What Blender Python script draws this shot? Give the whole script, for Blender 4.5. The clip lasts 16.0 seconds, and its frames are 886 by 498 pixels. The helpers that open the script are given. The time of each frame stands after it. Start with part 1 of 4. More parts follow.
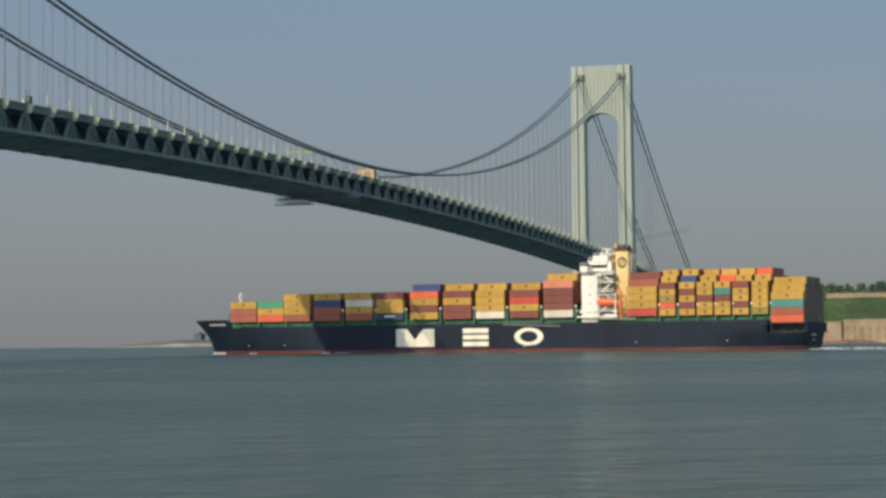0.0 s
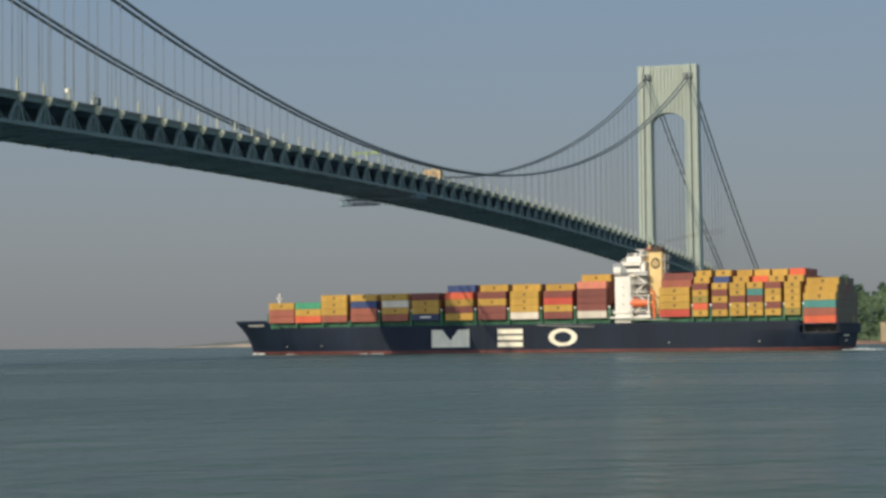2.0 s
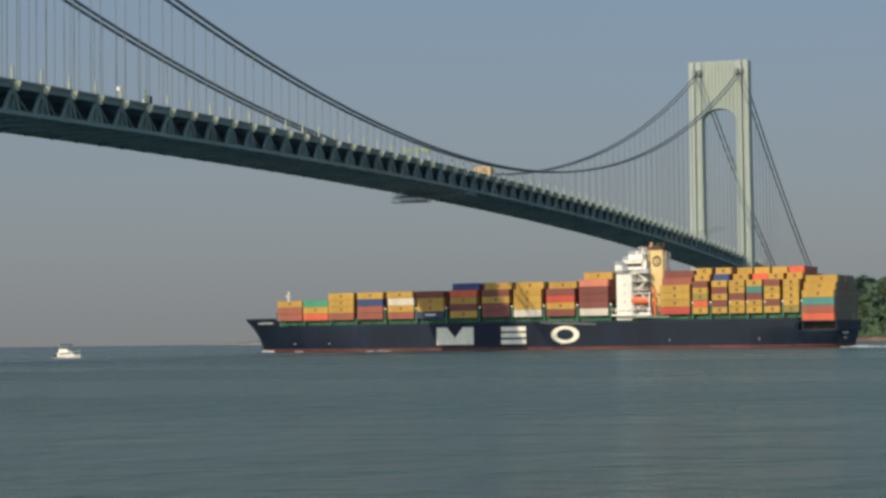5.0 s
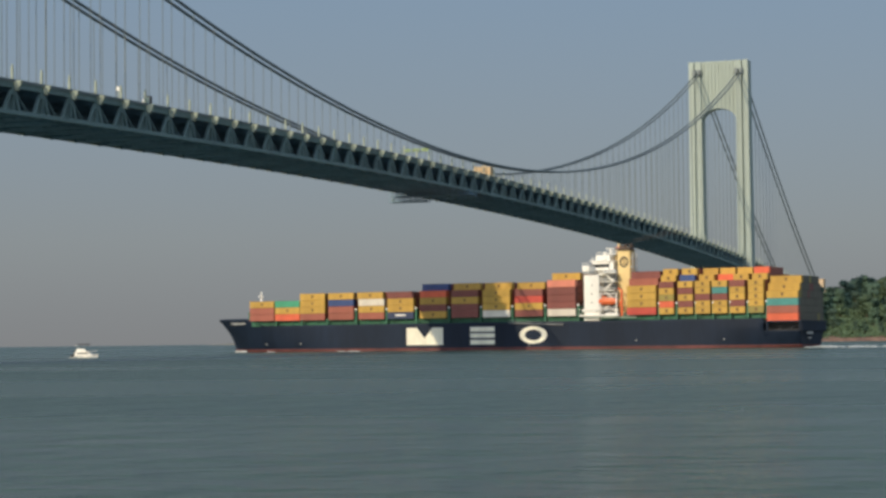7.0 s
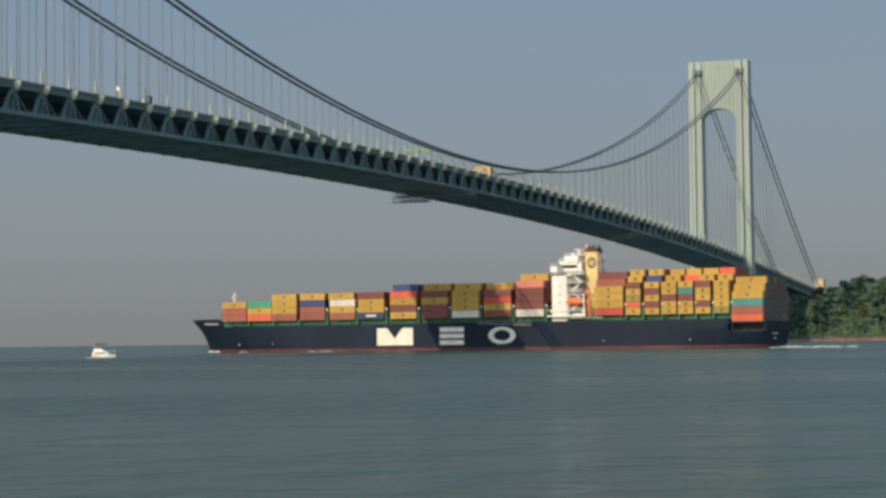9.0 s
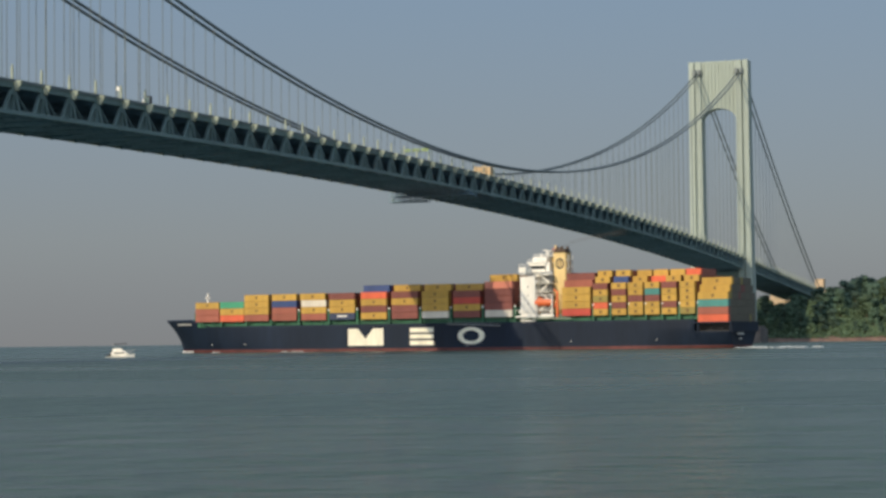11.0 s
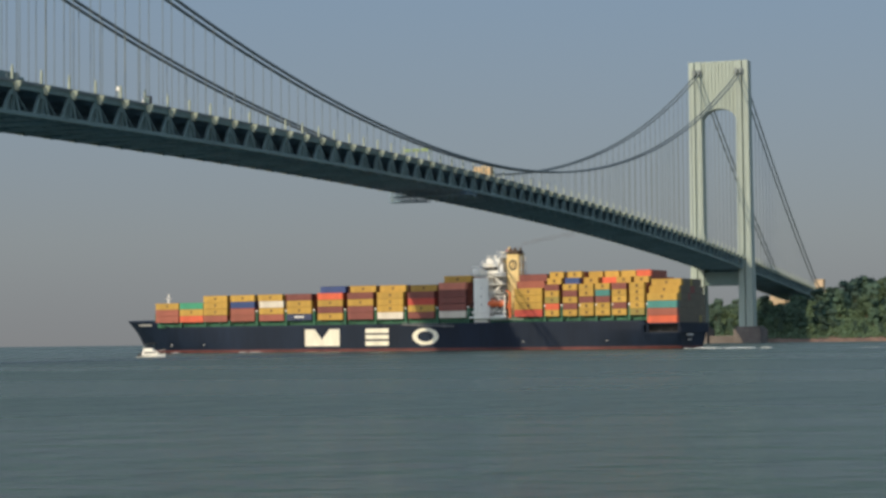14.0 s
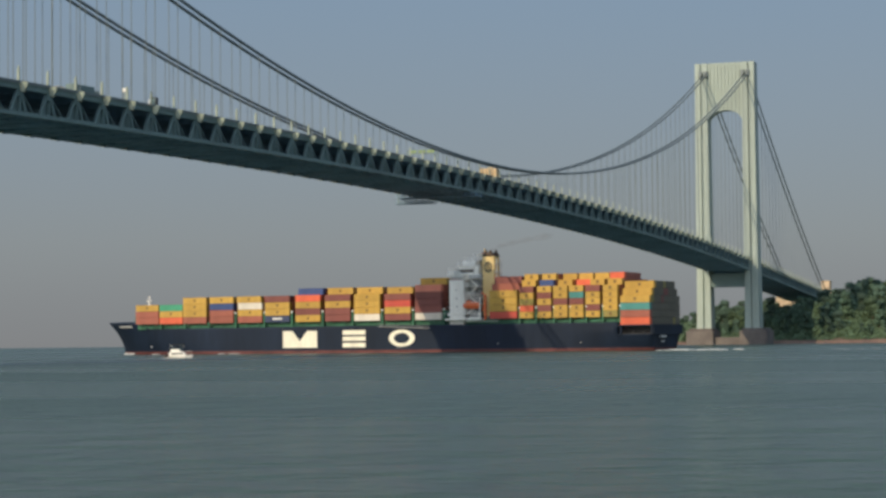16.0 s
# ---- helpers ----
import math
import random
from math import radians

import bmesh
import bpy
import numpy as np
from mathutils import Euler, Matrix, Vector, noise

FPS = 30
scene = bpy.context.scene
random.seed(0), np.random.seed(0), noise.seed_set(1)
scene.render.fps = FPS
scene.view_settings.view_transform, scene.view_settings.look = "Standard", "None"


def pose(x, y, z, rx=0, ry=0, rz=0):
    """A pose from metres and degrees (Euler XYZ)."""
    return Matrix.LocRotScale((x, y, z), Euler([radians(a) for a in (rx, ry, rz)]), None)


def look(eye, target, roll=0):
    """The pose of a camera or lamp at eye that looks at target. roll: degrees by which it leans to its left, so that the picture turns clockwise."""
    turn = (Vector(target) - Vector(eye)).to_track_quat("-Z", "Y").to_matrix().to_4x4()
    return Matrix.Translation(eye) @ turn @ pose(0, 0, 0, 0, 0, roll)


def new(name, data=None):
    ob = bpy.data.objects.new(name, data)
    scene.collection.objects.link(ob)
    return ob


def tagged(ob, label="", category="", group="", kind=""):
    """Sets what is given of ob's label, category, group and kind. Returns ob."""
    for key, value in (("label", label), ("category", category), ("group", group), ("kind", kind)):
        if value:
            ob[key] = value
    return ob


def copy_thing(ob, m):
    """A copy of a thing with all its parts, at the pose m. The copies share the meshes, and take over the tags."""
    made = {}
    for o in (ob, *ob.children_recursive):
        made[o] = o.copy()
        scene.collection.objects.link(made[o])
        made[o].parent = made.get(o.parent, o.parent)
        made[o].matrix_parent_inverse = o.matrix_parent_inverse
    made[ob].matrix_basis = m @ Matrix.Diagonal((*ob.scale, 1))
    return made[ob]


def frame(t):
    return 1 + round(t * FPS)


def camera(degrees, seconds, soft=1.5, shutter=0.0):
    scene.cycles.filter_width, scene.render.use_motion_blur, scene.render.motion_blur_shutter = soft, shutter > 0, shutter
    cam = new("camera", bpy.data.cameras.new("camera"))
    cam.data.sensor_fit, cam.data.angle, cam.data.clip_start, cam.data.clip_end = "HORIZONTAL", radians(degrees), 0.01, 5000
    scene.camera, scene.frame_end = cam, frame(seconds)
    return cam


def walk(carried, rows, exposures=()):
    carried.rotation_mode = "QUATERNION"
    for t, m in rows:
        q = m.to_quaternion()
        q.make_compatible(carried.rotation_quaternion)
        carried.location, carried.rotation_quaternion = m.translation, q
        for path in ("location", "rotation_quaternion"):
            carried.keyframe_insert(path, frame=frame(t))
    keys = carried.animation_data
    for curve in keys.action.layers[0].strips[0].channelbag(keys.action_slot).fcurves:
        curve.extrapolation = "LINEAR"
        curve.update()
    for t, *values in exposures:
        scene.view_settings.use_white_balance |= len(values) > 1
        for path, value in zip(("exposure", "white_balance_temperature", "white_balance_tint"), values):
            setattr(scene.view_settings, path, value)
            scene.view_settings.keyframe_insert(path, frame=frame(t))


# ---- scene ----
# camera on the Brooklyn shore, panning on a long lens
EYE = (-1497.7, -290.8, 4.2)
cam = camera(24.74, 16.0, soft=2.95)
PAN = [  # seconds, heading from the bridge's axis, tilt up, roll, in degrees
    (0.0, 15.561, 2.637, -0.615), (0.5, 16.519, 2.662, -0.638), (1.0, 17.162, 2.635, -0.637),
    (1.5, 17.202, 2.638, -0.616), (2.0, 17.448, 2.666, -0.621), (2.5, 17.381, 2.600, -0.686),
    (3.0, 17.446, 2.645, -0.645), (3.5, 17.860, 2.636, -0.609), (4.0, 18.922, 2.633, -0.658),
    (4.4, 18.890, 2.600, -0.657), (6.5, 18.881, 2.592, -0.657), (13.5, 18.881, 2.592, -0.657),
    (14.0, 18.876, 2.596, -0.630), (14.5, 18.927, 2.610, -0.645), (15.0, 18.927, 2.619, -0.630),
    (15.5, 18.972, 2.634, -0.700), (16.0, 19.047, 2.637, -0.604)]


def view(yaw, tilt, roll):
    a, b = radians(yaw), radians(tilt)
    way = Vector((math.cos(a) * math.cos(b), math.sin(a) * math.cos(b), math.sin(b)))
    return look(EYE, Vector(EYE) + way * 100, roll)


walk(cam, [(t, view(a, b, c)) for t, a, b, c in PAN])

# morning sun from behind the camera, over the bridge; hazy sky
SUN_TURN, SUN_UP = radians(16.6), radians(27.0)
to_sun = Vector((-math.cos(SUN_TURN) * math.cos(SUN_UP), math.sin(SUN_TURN) * math.cos(SUN_UP), math.sin(SUN_UP)))
sun = new("sun", bpy.data.lights.new("sun", "SUN"))
sun.data.energy, sun.data.angle, sun.data.color = 2.85, radians(0.6), (1.0, 0.83, 0.58)
sun.matrix_world = look((0, 0, 600), Vector((0, 0, 600)) - to_sun)

world = bpy.data.worlds.new("sky")
scene.world = world
world.use_nodes = True
wn, wl = world.node_tree.nodes, world.node_tree.links
sky = wn.new("ShaderNodeTexSky")
sky.sky_type, sky.sun_disc = "NISHITA", False
sky.sun_elevation, sky.sun_rotation = SUN_UP, math.atan2(to_sun.x, to_sun.y)
sky.dust_density, sky.air_density, sky.ozone_density = 3.0, 1.0, 2.0
wn["Background"].inputs["Strength"].default_value = 0.10
geo = wn.new("ShaderNodeTexCoord")
sep = wn.new("ShaderNodeSeparateXYZ")
wl.new(geo.outputs["Generated"], sep.inputs[0])
ramp = wn.new("ShaderNodeValToRGB")
wl.new(sep.outputs["Z"], ramp.inputs[0])
HAZE = [(0.0, (2.54, 2.62, 2.70)), (0.05, (2.62, 2.9, 3.1)), (0.17, (2.2, 3.0, 3.95)), (0.5, (2.2, 2.9, 3.9))]
while len(ramp.color_ramp.elements) < len(HAZE):
    ramp.color_ramp.elements.new(0.5)
for e, (at, c) in zip(ramp.color_ramp.elements, HAZE):
    e.position, e.color = at, (*c, 1)
mixer = wn.new("ShaderNodeMix")
mixer.data_type = "RGBA"
mixer.inputs[0].default_value = 0.85
wl.new(sky.outputs[0], mixer.inputs["A"])
wl.new(ramp.outputs[0], mixer.inputs["B"])
# the haze glows towards the sun
dot = wn.new("ShaderNodeVectorMath")
dot.operation = "DOT_PRODUCT"
dot.inputs[1].default_value = to_sun
wl.new(geo.outputs["Generated"], dot.inputs[0])
glow = wn.new("ShaderNodeMapRange")
glow.inputs["From Min"].default_value, glow.inputs["From Max"].default_value = 0.0, 1.0
glow.inputs["To Min"].default_value, glow.inputs["To Max"].default_value = 1.0, 2.5
wl.new(dot.outputs["Value"], glow.inputs[0])
bright = wn.new("ShaderNodeVectorMath")
bright.operation = "SCALE"
wl.new(mixer.outputs["Result"], bright.inputs[0])
wl.new(glow.outputs[0], bright.inputs["Scale"])
wl.new(bright.outputs[0], wn["Background"].inputs["Color"])
scene.view_settings.exposure = 0.0


# ---- materials ----
def paint(name, colour, rough=0.6, metal=0.0, spread=0.12, grain=3.0, stain=0.25, stain_size=0.15, bump=0.02, vary=0.0, streak=1.0):
    """Base colour with fine grain, larger stains (stretched down by streak), and a little relief."""
    m = bpy.data.materials.new(name)
    m.use_nodes = True
    n, l = m.node_tree.nodes, m.node_tree.links
    b = n["Principled BSDF"]
    co = n.new("ShaderNodeTexCoord")
    mp = n.new("ShaderNodeMapping")
    mp.inputs["Scale"].default_value = (1, 1, 1 / streak)
    l.new(co.outputs["Object"], mp.inputs[0])
    fine, wide = n.new("ShaderNodeTexNoise"), n.new("ShaderNodeTexNoise")
    fine.inputs["Scale"].default_value, fine.inputs["Detail"].default_value = grain, 4
    wide.inputs["Scale"].default_value, wide.inputs["Detail"].default_value = stain_size, 5
    l.new(mp.outputs[0], fine.inputs[0])
    l.new(mp.outputs[0], wide.inputs[0])
    def band(src, amount):
        r = n.new("ShaderNodeMapRange")
        r.inputs["From Min"].default_value, r.inputs["From Max"].default_value = 0.3, 0.7
        r.inputs["To Min"].default_value, r.inputs["To Max"].default_value = 1 - amount, 1 + amount
        l.new(src, r.inputs[0])
        return r.outputs[0]
    def times(a, b2):
        k = n.new("ShaderNodeMath")
        k.operation = "MULTIPLY"
        l.new(a, k.inputs[0])
        l.new(b2, k.inputs[1])
        return k.outputs[0]
    v = times(band(fine.outputs["Fac"], spread), band(wide.outputs["Fac"], stain))
    if vary:
        info = n.new("ShaderNodeObjectInfo")
        r = n.new("ShaderNodeMapRange")
        r.inputs["To Min"].default_value, r.inputs["To Max"].default_value = 1 - vary, 1 + vary
        l.new(info.outputs["Random"], r.inputs[0])
        v = times(v, r.outputs[0])
    mul = n.new("ShaderNodeVectorMath")
    mul.operation = "SCALE"
    mul.inputs[0].default_value = colour
    l.new(v, mul.inputs["Scale"])
    l.new(mul.outputs[0], b.inputs["Base Color"])
    b.inputs["Roughness"].default_value, b.inputs["Metallic"].default_value = rough, metal
    if bump:
        bp = n.new("ShaderNodeBump")
        bp.inputs["Strength"].default_value, bp.inputs["Distance"].default_value = 0.4, bump
        l.new(fine.outputs["Fac"], bp.inputs["Height"])
        l.new(bp.outputs[0], b.inputs["Normal"])
    return m


STEEL = paint("bridge_steel", (0.18, 0.26, 0.25), 0.6, 0, 0.1, 1.0, 0.15, 0.05)
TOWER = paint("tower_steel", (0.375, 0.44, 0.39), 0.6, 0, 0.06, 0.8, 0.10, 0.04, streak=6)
# Bridge steel with haze put into its colour, lighter and bluer than STEEL.
HAZESTEEL = paint("haze_blue_steel", (0.22, 0.35, 0.45), 0.65, 0, 0.12, 0.8, 0.2, 0.06)
CABLE = paint("cable_wrap", (0.185, 0.215, 0.215), 0.55, 0, 0.08, 2.0, 0.1, 0.05)
ROPE = paint("suspender_rope", (0.15, 0.19, 0.20), 0.6, 0, 0.08, 2.0, 0.1, 0.05)
# Lighter copy of the bridge steel, with the brackets' sunlight in its colour.
GUSSET = paint("sunlit_bracket_steel", (0.35, 0.40, 0.32), 0.6, 0, 0.1, 1.5, 0.15, 0.2)
# Lower roadway lightened from asphalt so it bounces light into the truss.
DECKING = paint("light_bounce_roadway", (0.22, 0.22, 0.21), 0.9, 0, 0.15, 1.0, 0.2, 0.05)
ROADWAY = paint("asphalt", (0.06, 0.06, 0.065), 0.9, 0, 0.15, 1.0, 0.2, 0.05)
CONCRETE = paint("pier_concrete", (0.17, 0.145, 0.13), 0.9, 0, 0.12, 0.6, 0.25, 0.12, 0.05)
HULL = paint("hull_navy", (0.0095, 0.018, 0.036), 0.6, 0, 0.12, 0.5, 0.3, 0.06, 0.01, streak=5)
BOOT = paint("antifouling_red", (0.12, 0.036, 0.032), 0.7, 0, 0.15, 0.5, 0.35, 0.15)
WHITE = paint("white_paint", (0.88, 0.86, 0.79), 0.5, 0, 0.05, 1.0, 0.10, 0.15, streak=4)
EMBLEM = paint("cream_hull_paint", (0.88, 0.84, 0.68), 0.5, 0, 0.05, 0.8, 0.12, 0.3, streak=3)
SOOT = paint("sooty_steel", (0.10, 0.07, 0.05), 0.8, 0, 0.2, 1.5, 0.3, 0.5)
BUFF = paint("funnel_buff", (0.78, 0.58, 0.26), 0.5, 0, 0.05, 1.0, 0.12, 0.15, streak=4)
GREEN = paint("deck_green", (0.03, 0.13, 0.07), 0.6, 0, 0.15, 1.0, 0.3, 0.2)


def smoke_material(name, colour, density):
    """Thin smoke: densest in the heart of a puff, wispy, clear towards its rim."""
    m = bpy.data.materials.new(name)
    m.use_nodes = True
    n, l = m.node_tree.nodes, m.node_tree.links
    n.remove(n["Principled BSDF"])
    def sum_of(kind, a, b, value=None):
        k = n.new("ShaderNodeMath")
        k.operation = kind
        l.new(a, k.inputs[0])
        if b is None:
            k.inputs[1].default_value = value
        else:
            l.new(b, k.inputs[1])
        return k.outputs[0]
    co = n.new("ShaderNodeTexCoord")
    xyz = n.new("ShaderNodeSeparateXYZ")
    l.new(co.outputs["Object"], xyz.inputs[0])
    rr = sum_of("ADD", sum_of("MULTIPLY", xyz.outputs["X"], xyz.outputs["X"]), sum_of("MULTIPLY", xyz.outputs["Z"], xyz.outputs["Z"]))
    heart = n.new("ShaderNodeMapRange")
    heart.interpolation_type = "SMOOTHSTEP"
    for k, v in (("From Min", 0.0), ("From Max", 0.95), ("To Min", 1.0), ("To Max", 0.0)):
        heart.inputs[k].default_value = v
    l.new(rr, heart.inputs[0])
    wisp = n.new("ShaderNodeTexNoise")
    wisp.inputs["Scale"].default_value, wisp.inputs["Detail"].default_value = 1.6, 4
    info = n.new("ShaderNodeObjectInfo")
    shift = n.new("ShaderNodeVectorMath")
    l.new(co.outputs["Object"], shift.inputs[0])
    l.new(info.outputs["Location"], shift.inputs[1])
    l.new(shift.outputs[0], wisp.inputs[0])
    band = n.new("ShaderNodeMapRange")
    for k, v in (("From Min", 0.3), ("From Max", 0.7), ("To Min", 0.35), ("To Max", 1.4)):
        band.inputs[k].default_value = v
    l.new(wisp.outputs["Fac"], band.inputs[0])
    alpha = sum_of("MULTIPLY", sum_of("MULTIPLY", heart.outputs[0], band.outputs[0]), None, density)
    clear, back, front, lit, mix = (n.new("ShaderNode" + k) for k in ("BsdfTransparent", "BsdfTranslucent", "BsdfDiffuse", "MixShader", "MixShader"))
    back.inputs["Color"].default_value = front.inputs["Color"].default_value = (*colour, 1)
    l.new(front.outputs[0], lit.inputs[1])
    l.new(back.outputs[0], lit.inputs[2])
    l.new(alpha, mix.inputs[0])
    l.new(clear.outputs[0], mix.inputs[1])
    l.new(lit.outputs[0], mix.inputs[2])
    l.new(mix.outputs[0], n["Material Output"].inputs["Surface"])
    return m


SMOKE = smoke_material("brown_smoke", (0.24, 0.18, 0.13), 0.085)
BROWNMARK = paint("mark_brown", (0.16, 0.09, 0.03), 0.6)
GREYWHITE = paint("weathered_white", (0.55, 0.55, 0.52), 0.6, 0, 0.06, 1.0, 0.15, 0.15, streak=4)
# White deckhouse paint darkened to grey for the shade under the side decks.
RECESS = paint("shade_grey_bulkhead", (0.26, 0.27, 0.27), 0.6, 0, 0.1, 0.8, 0.3, 0.3)
ANCHOR = paint("anchorage_concrete", (0.52, 0.40, 0.27), 0.9, 0, 0.1, 0.3, 0.2, 0.05)
SIGN = paint("sign_yellow_green", (0.22, 0.31, 0.12), 0.5)
PLY = paint("plywood", (0.62, 0.44, 0.24), 0.8, 0, 0.12, 1.5, 0.2, 0.3)
BLACK = paint("black_paint", (0.02, 0.02, 0.022), 0.5, 0, 0.1, 1.0, 0.2, 0.2)
ORANGE = paint("lifeboat_orange", (0.75, 0.16, 0.05), 0.45, 0, 0.06, 2.0, 0.12, 0.3)
DARKGLASS = paint("dark_glass", (0.02, 0.025, 0.03), 0.1, 0, 0.0, 1.0, 0.0, 1.0, 0)
STONE = paint("fort_stone", (0.36, 0.285, 0.19), 0.9, 0, 0.15, 0.4, 0.25, 0.06, 0.06)
GRASS = paint("grass", (0.05, 0.085, 0.03), 0.95, 0, 0.25, 0.2, 0.3, 0.03, 0.1)
SOIL = paint("shore_rock", (0.24, 0.15, 0.11), 0.95, 0, 0.25, 0.25, 0.3, 0.05, 0.1)
LEAF = [paint("foliage", c, 0.8, 0, 0.25, 0.8, 0.3, 0.12, 0.1, vary=0.25) for c in ((0.083, 0.142, 0.092), (0.098, 0.152, 0.082), (0.075, 0.128, 0.09))]
for m in LEAF:
    # leaves let some light through
    n, l = m.node_tree.nodes, m.node_tree.links
    tr, mx = n.new("ShaderNodeBsdfTranslucent"), n.new("ShaderNodeMixShader")
    l.new(n["Principled BSDF"].inputs["Base Color"].links[0].from_socket, tr.inputs["Color"])
    mx.inputs[0].default_value = 0.1
    l.new(n["Principled BSDF"].outputs[0], mx.inputs[1])
    l.new(tr.outputs[0], mx.inputs[2])
    l.new(mx.outputs[0], n["Material Output"].inputs["Surface"])
BARK = paint("bark", (0.12, 0.09, 0.06), 0.9, 0, 0.2, 2.0, 0.2, 0.5)
FOAM = paint("foam", (0.55, 0.58, 0.58), 0.8, 0, 0.2, 0.8, 0.3, 0.2, 0.05)
# Blue-grey of the distance haze is put straight into this colour.
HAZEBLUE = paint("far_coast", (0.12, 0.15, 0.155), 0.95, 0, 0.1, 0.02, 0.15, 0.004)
SAND = paint("far_sand", (0.38, 0.32, 0.27), 0.95, 0, 0.1, 0.02, 0.2, 0.01)
# The last colour holds the shade on the aftermost stack's end faces.
BOX = {k: paint("container_" + k, c, 0.55, 0, 0.06, 1.2, 0.14, 0.25, 0.02, vary=0.10, streak=3) for k, c in dict(
    yellow=(0.51, 0.31, 0.055), maroon=(0.21, 0.062, 0.05), brown=(0.33, 0.10, 0.065), orange=(0.68, 0.125, 0.055), red=(0.55, 0.075, 0.05),
    blue=(0.035, 0.07, 0.21), navy=(0.03, 0.045, 0.10), green=(0.05, 0.30, 0.17), teal=(0.06, 0.24, 0.22),
    white=(0.72, 0.66, 0.56), olive=(0.30, 0.24, 0.06), salmon=(0.62, 0.21, 0.14), weathered=(0.135, 0.115, 0.08)).items()}


def water_material():
    m = bpy.data.materials.new("bay_water")
    m.use_nodes = True
    n, l = m.node_tree.nodes, m.node_tree.links
    b = n["Principled BSDF"]
    co = n.new("ShaderNodeTexCoord")
    def noise_at(scale, sx, sy, detail=4, turn=20):
        mp = n.new("ShaderNodeMapping")
        mp.inputs["Scale"].default_value = (sx, sy, 1)
        mp.inputs["Rotation"].default_value = (0, 0, radians(turn))
        l.new(co.outputs["Object"], mp.inputs[0])
        t = n.new("ShaderNodeTexNoise")
        t.inputs["Scale"].default_value, t.inputs["Detail"].default_value = scale, detail
        l.new(mp.outputs[0], t.inputs[0])
        return t.outputs["Fac"]
    chop = noise_at(0.8, 1, 0.6, 8)
    swell = noise_at(0.16, 1, 0.8, 3, 35)
    wide = noise_at(0.010, 1, 0.35, 4, 15)
    add = n.new("ShaderNodeMath")
    add.operation = "MULTIPLY_ADD"
    add.inputs[1].default_value = 2.5
    l.new(swell, add.inputs[0])
    l.new(chop, add.inputs[2])
    bp = n.new("ShaderNodeBump")
    bp.inputs["Strength"].default_value, bp.inputs["Distance"].default_value = 1.0, 1.1
    l.new(add.outputs[0], bp.inputs["Height"])
    l.new(bp.outputs[0], b.inputs["Normal"])
    ro = n.new("ShaderNodeMapRange")
    ro.inputs["From Min"].default_value, ro.inputs["From Max"].default_value = 0.35, 0.65
    ro.inputs["To Min"].default_value, ro.inputs["To Max"].default_value = 0.21, 0.36
    l.new(wide, ro.inputs[0])
    l.new(ro.outputs[0], b.inputs["Roughness"])
    b.inputs["Base Color"].default_value = (0.046, 0.084, 0.069, 1)
    b.inputs["IOR"].default_value = 1.33
    return m


WATER = water_material()
HULL.node_tree.nodes["Principled BSDF"].inputs["Specular IOR Level"].default_value = 0.25


# ---- mesh helpers ----
def mesh_ob(name, verts, faces, material, parent=None, label=""):
    me = bpy.data.meshes.new(name)
    me.from_pydata([tuple(v) for v in verts], [], faces)
    me.validate()
    me.materials.append(material)
    ob = new(name, me)
    if parent is not None:
        ob.parent = parent
    if label:
        ob["label"] = label
    return ob


def part(name, bm, material, parent, label=""):
    me = bpy.data.meshes.new(name)
    bmesh.ops.recalc_face_normals(bm, faces=bm.faces)
    bm.to_mesh(me)
    bm.free()
    me.materials.append(material)
    ob = new(name, me)
    ob.parent = parent
    if label:
        ob["label"] = label
    return ob


def share(name, me, parent, at=(0, 0, 0), label=""):
    ob = new(name, me)
    ob.parent = parent
    ob.location = at
    if label:
        ob["label"] = label
    return ob


def block(bm, x0, x1, y0, y1, z0, z1, bevel=0.0):
    vs = [bm.verts.new((x, y, z)) for z in (z0, z1) for y in (y0, y1) for x in (x0, x1)]
    fs = [bm.faces.new([vs[i] for i in f]) for f in ((0, 1, 3, 2), (4, 6, 7, 5), (0, 4, 5, 1), (2, 3, 7, 6), (0, 2, 6, 4), (1, 5, 7, 3))]
    if bevel:
        es = list({e for f in fs for e in f.edges})
        bmesh.ops.bevel(bm, geom=es, offset=bevel, segments=1, affect="EDGES")
    return vs


def boxes(*dims, bevel=0.0):
    bm = bmesh.new()
    for d in dims:
        block(bm, *d, bevel=bevel)
    return bm


def beam(bm, a, b, w, h=None):
    """A square bar from a to b, w across and h high."""
    a, b, h = Vector(a), Vector(b), h or w
    d = (b - a).normalized()
    side = d.cross(Vector((0, 0, 1)))
    if side.length < 1e-3:
        side = Vector((0, 1, 0))
    side.normalize()
    up = side.cross(d)
    vs = [bm.verts.new(p + side * (i * w / 2) + up * (j * h / 2)) for p in (a, b) for i, j in ((-1, -1), (1, -1), (1, 1), (-1, 1))]
    for f in ((3, 2, 1, 0), (4, 5, 6, 7), (0, 1, 5, 4), (1, 2, 6, 5), (2, 3, 7, 6), (3, 0, 4, 7)):
        bm.faces.new([vs[i] for i in f])


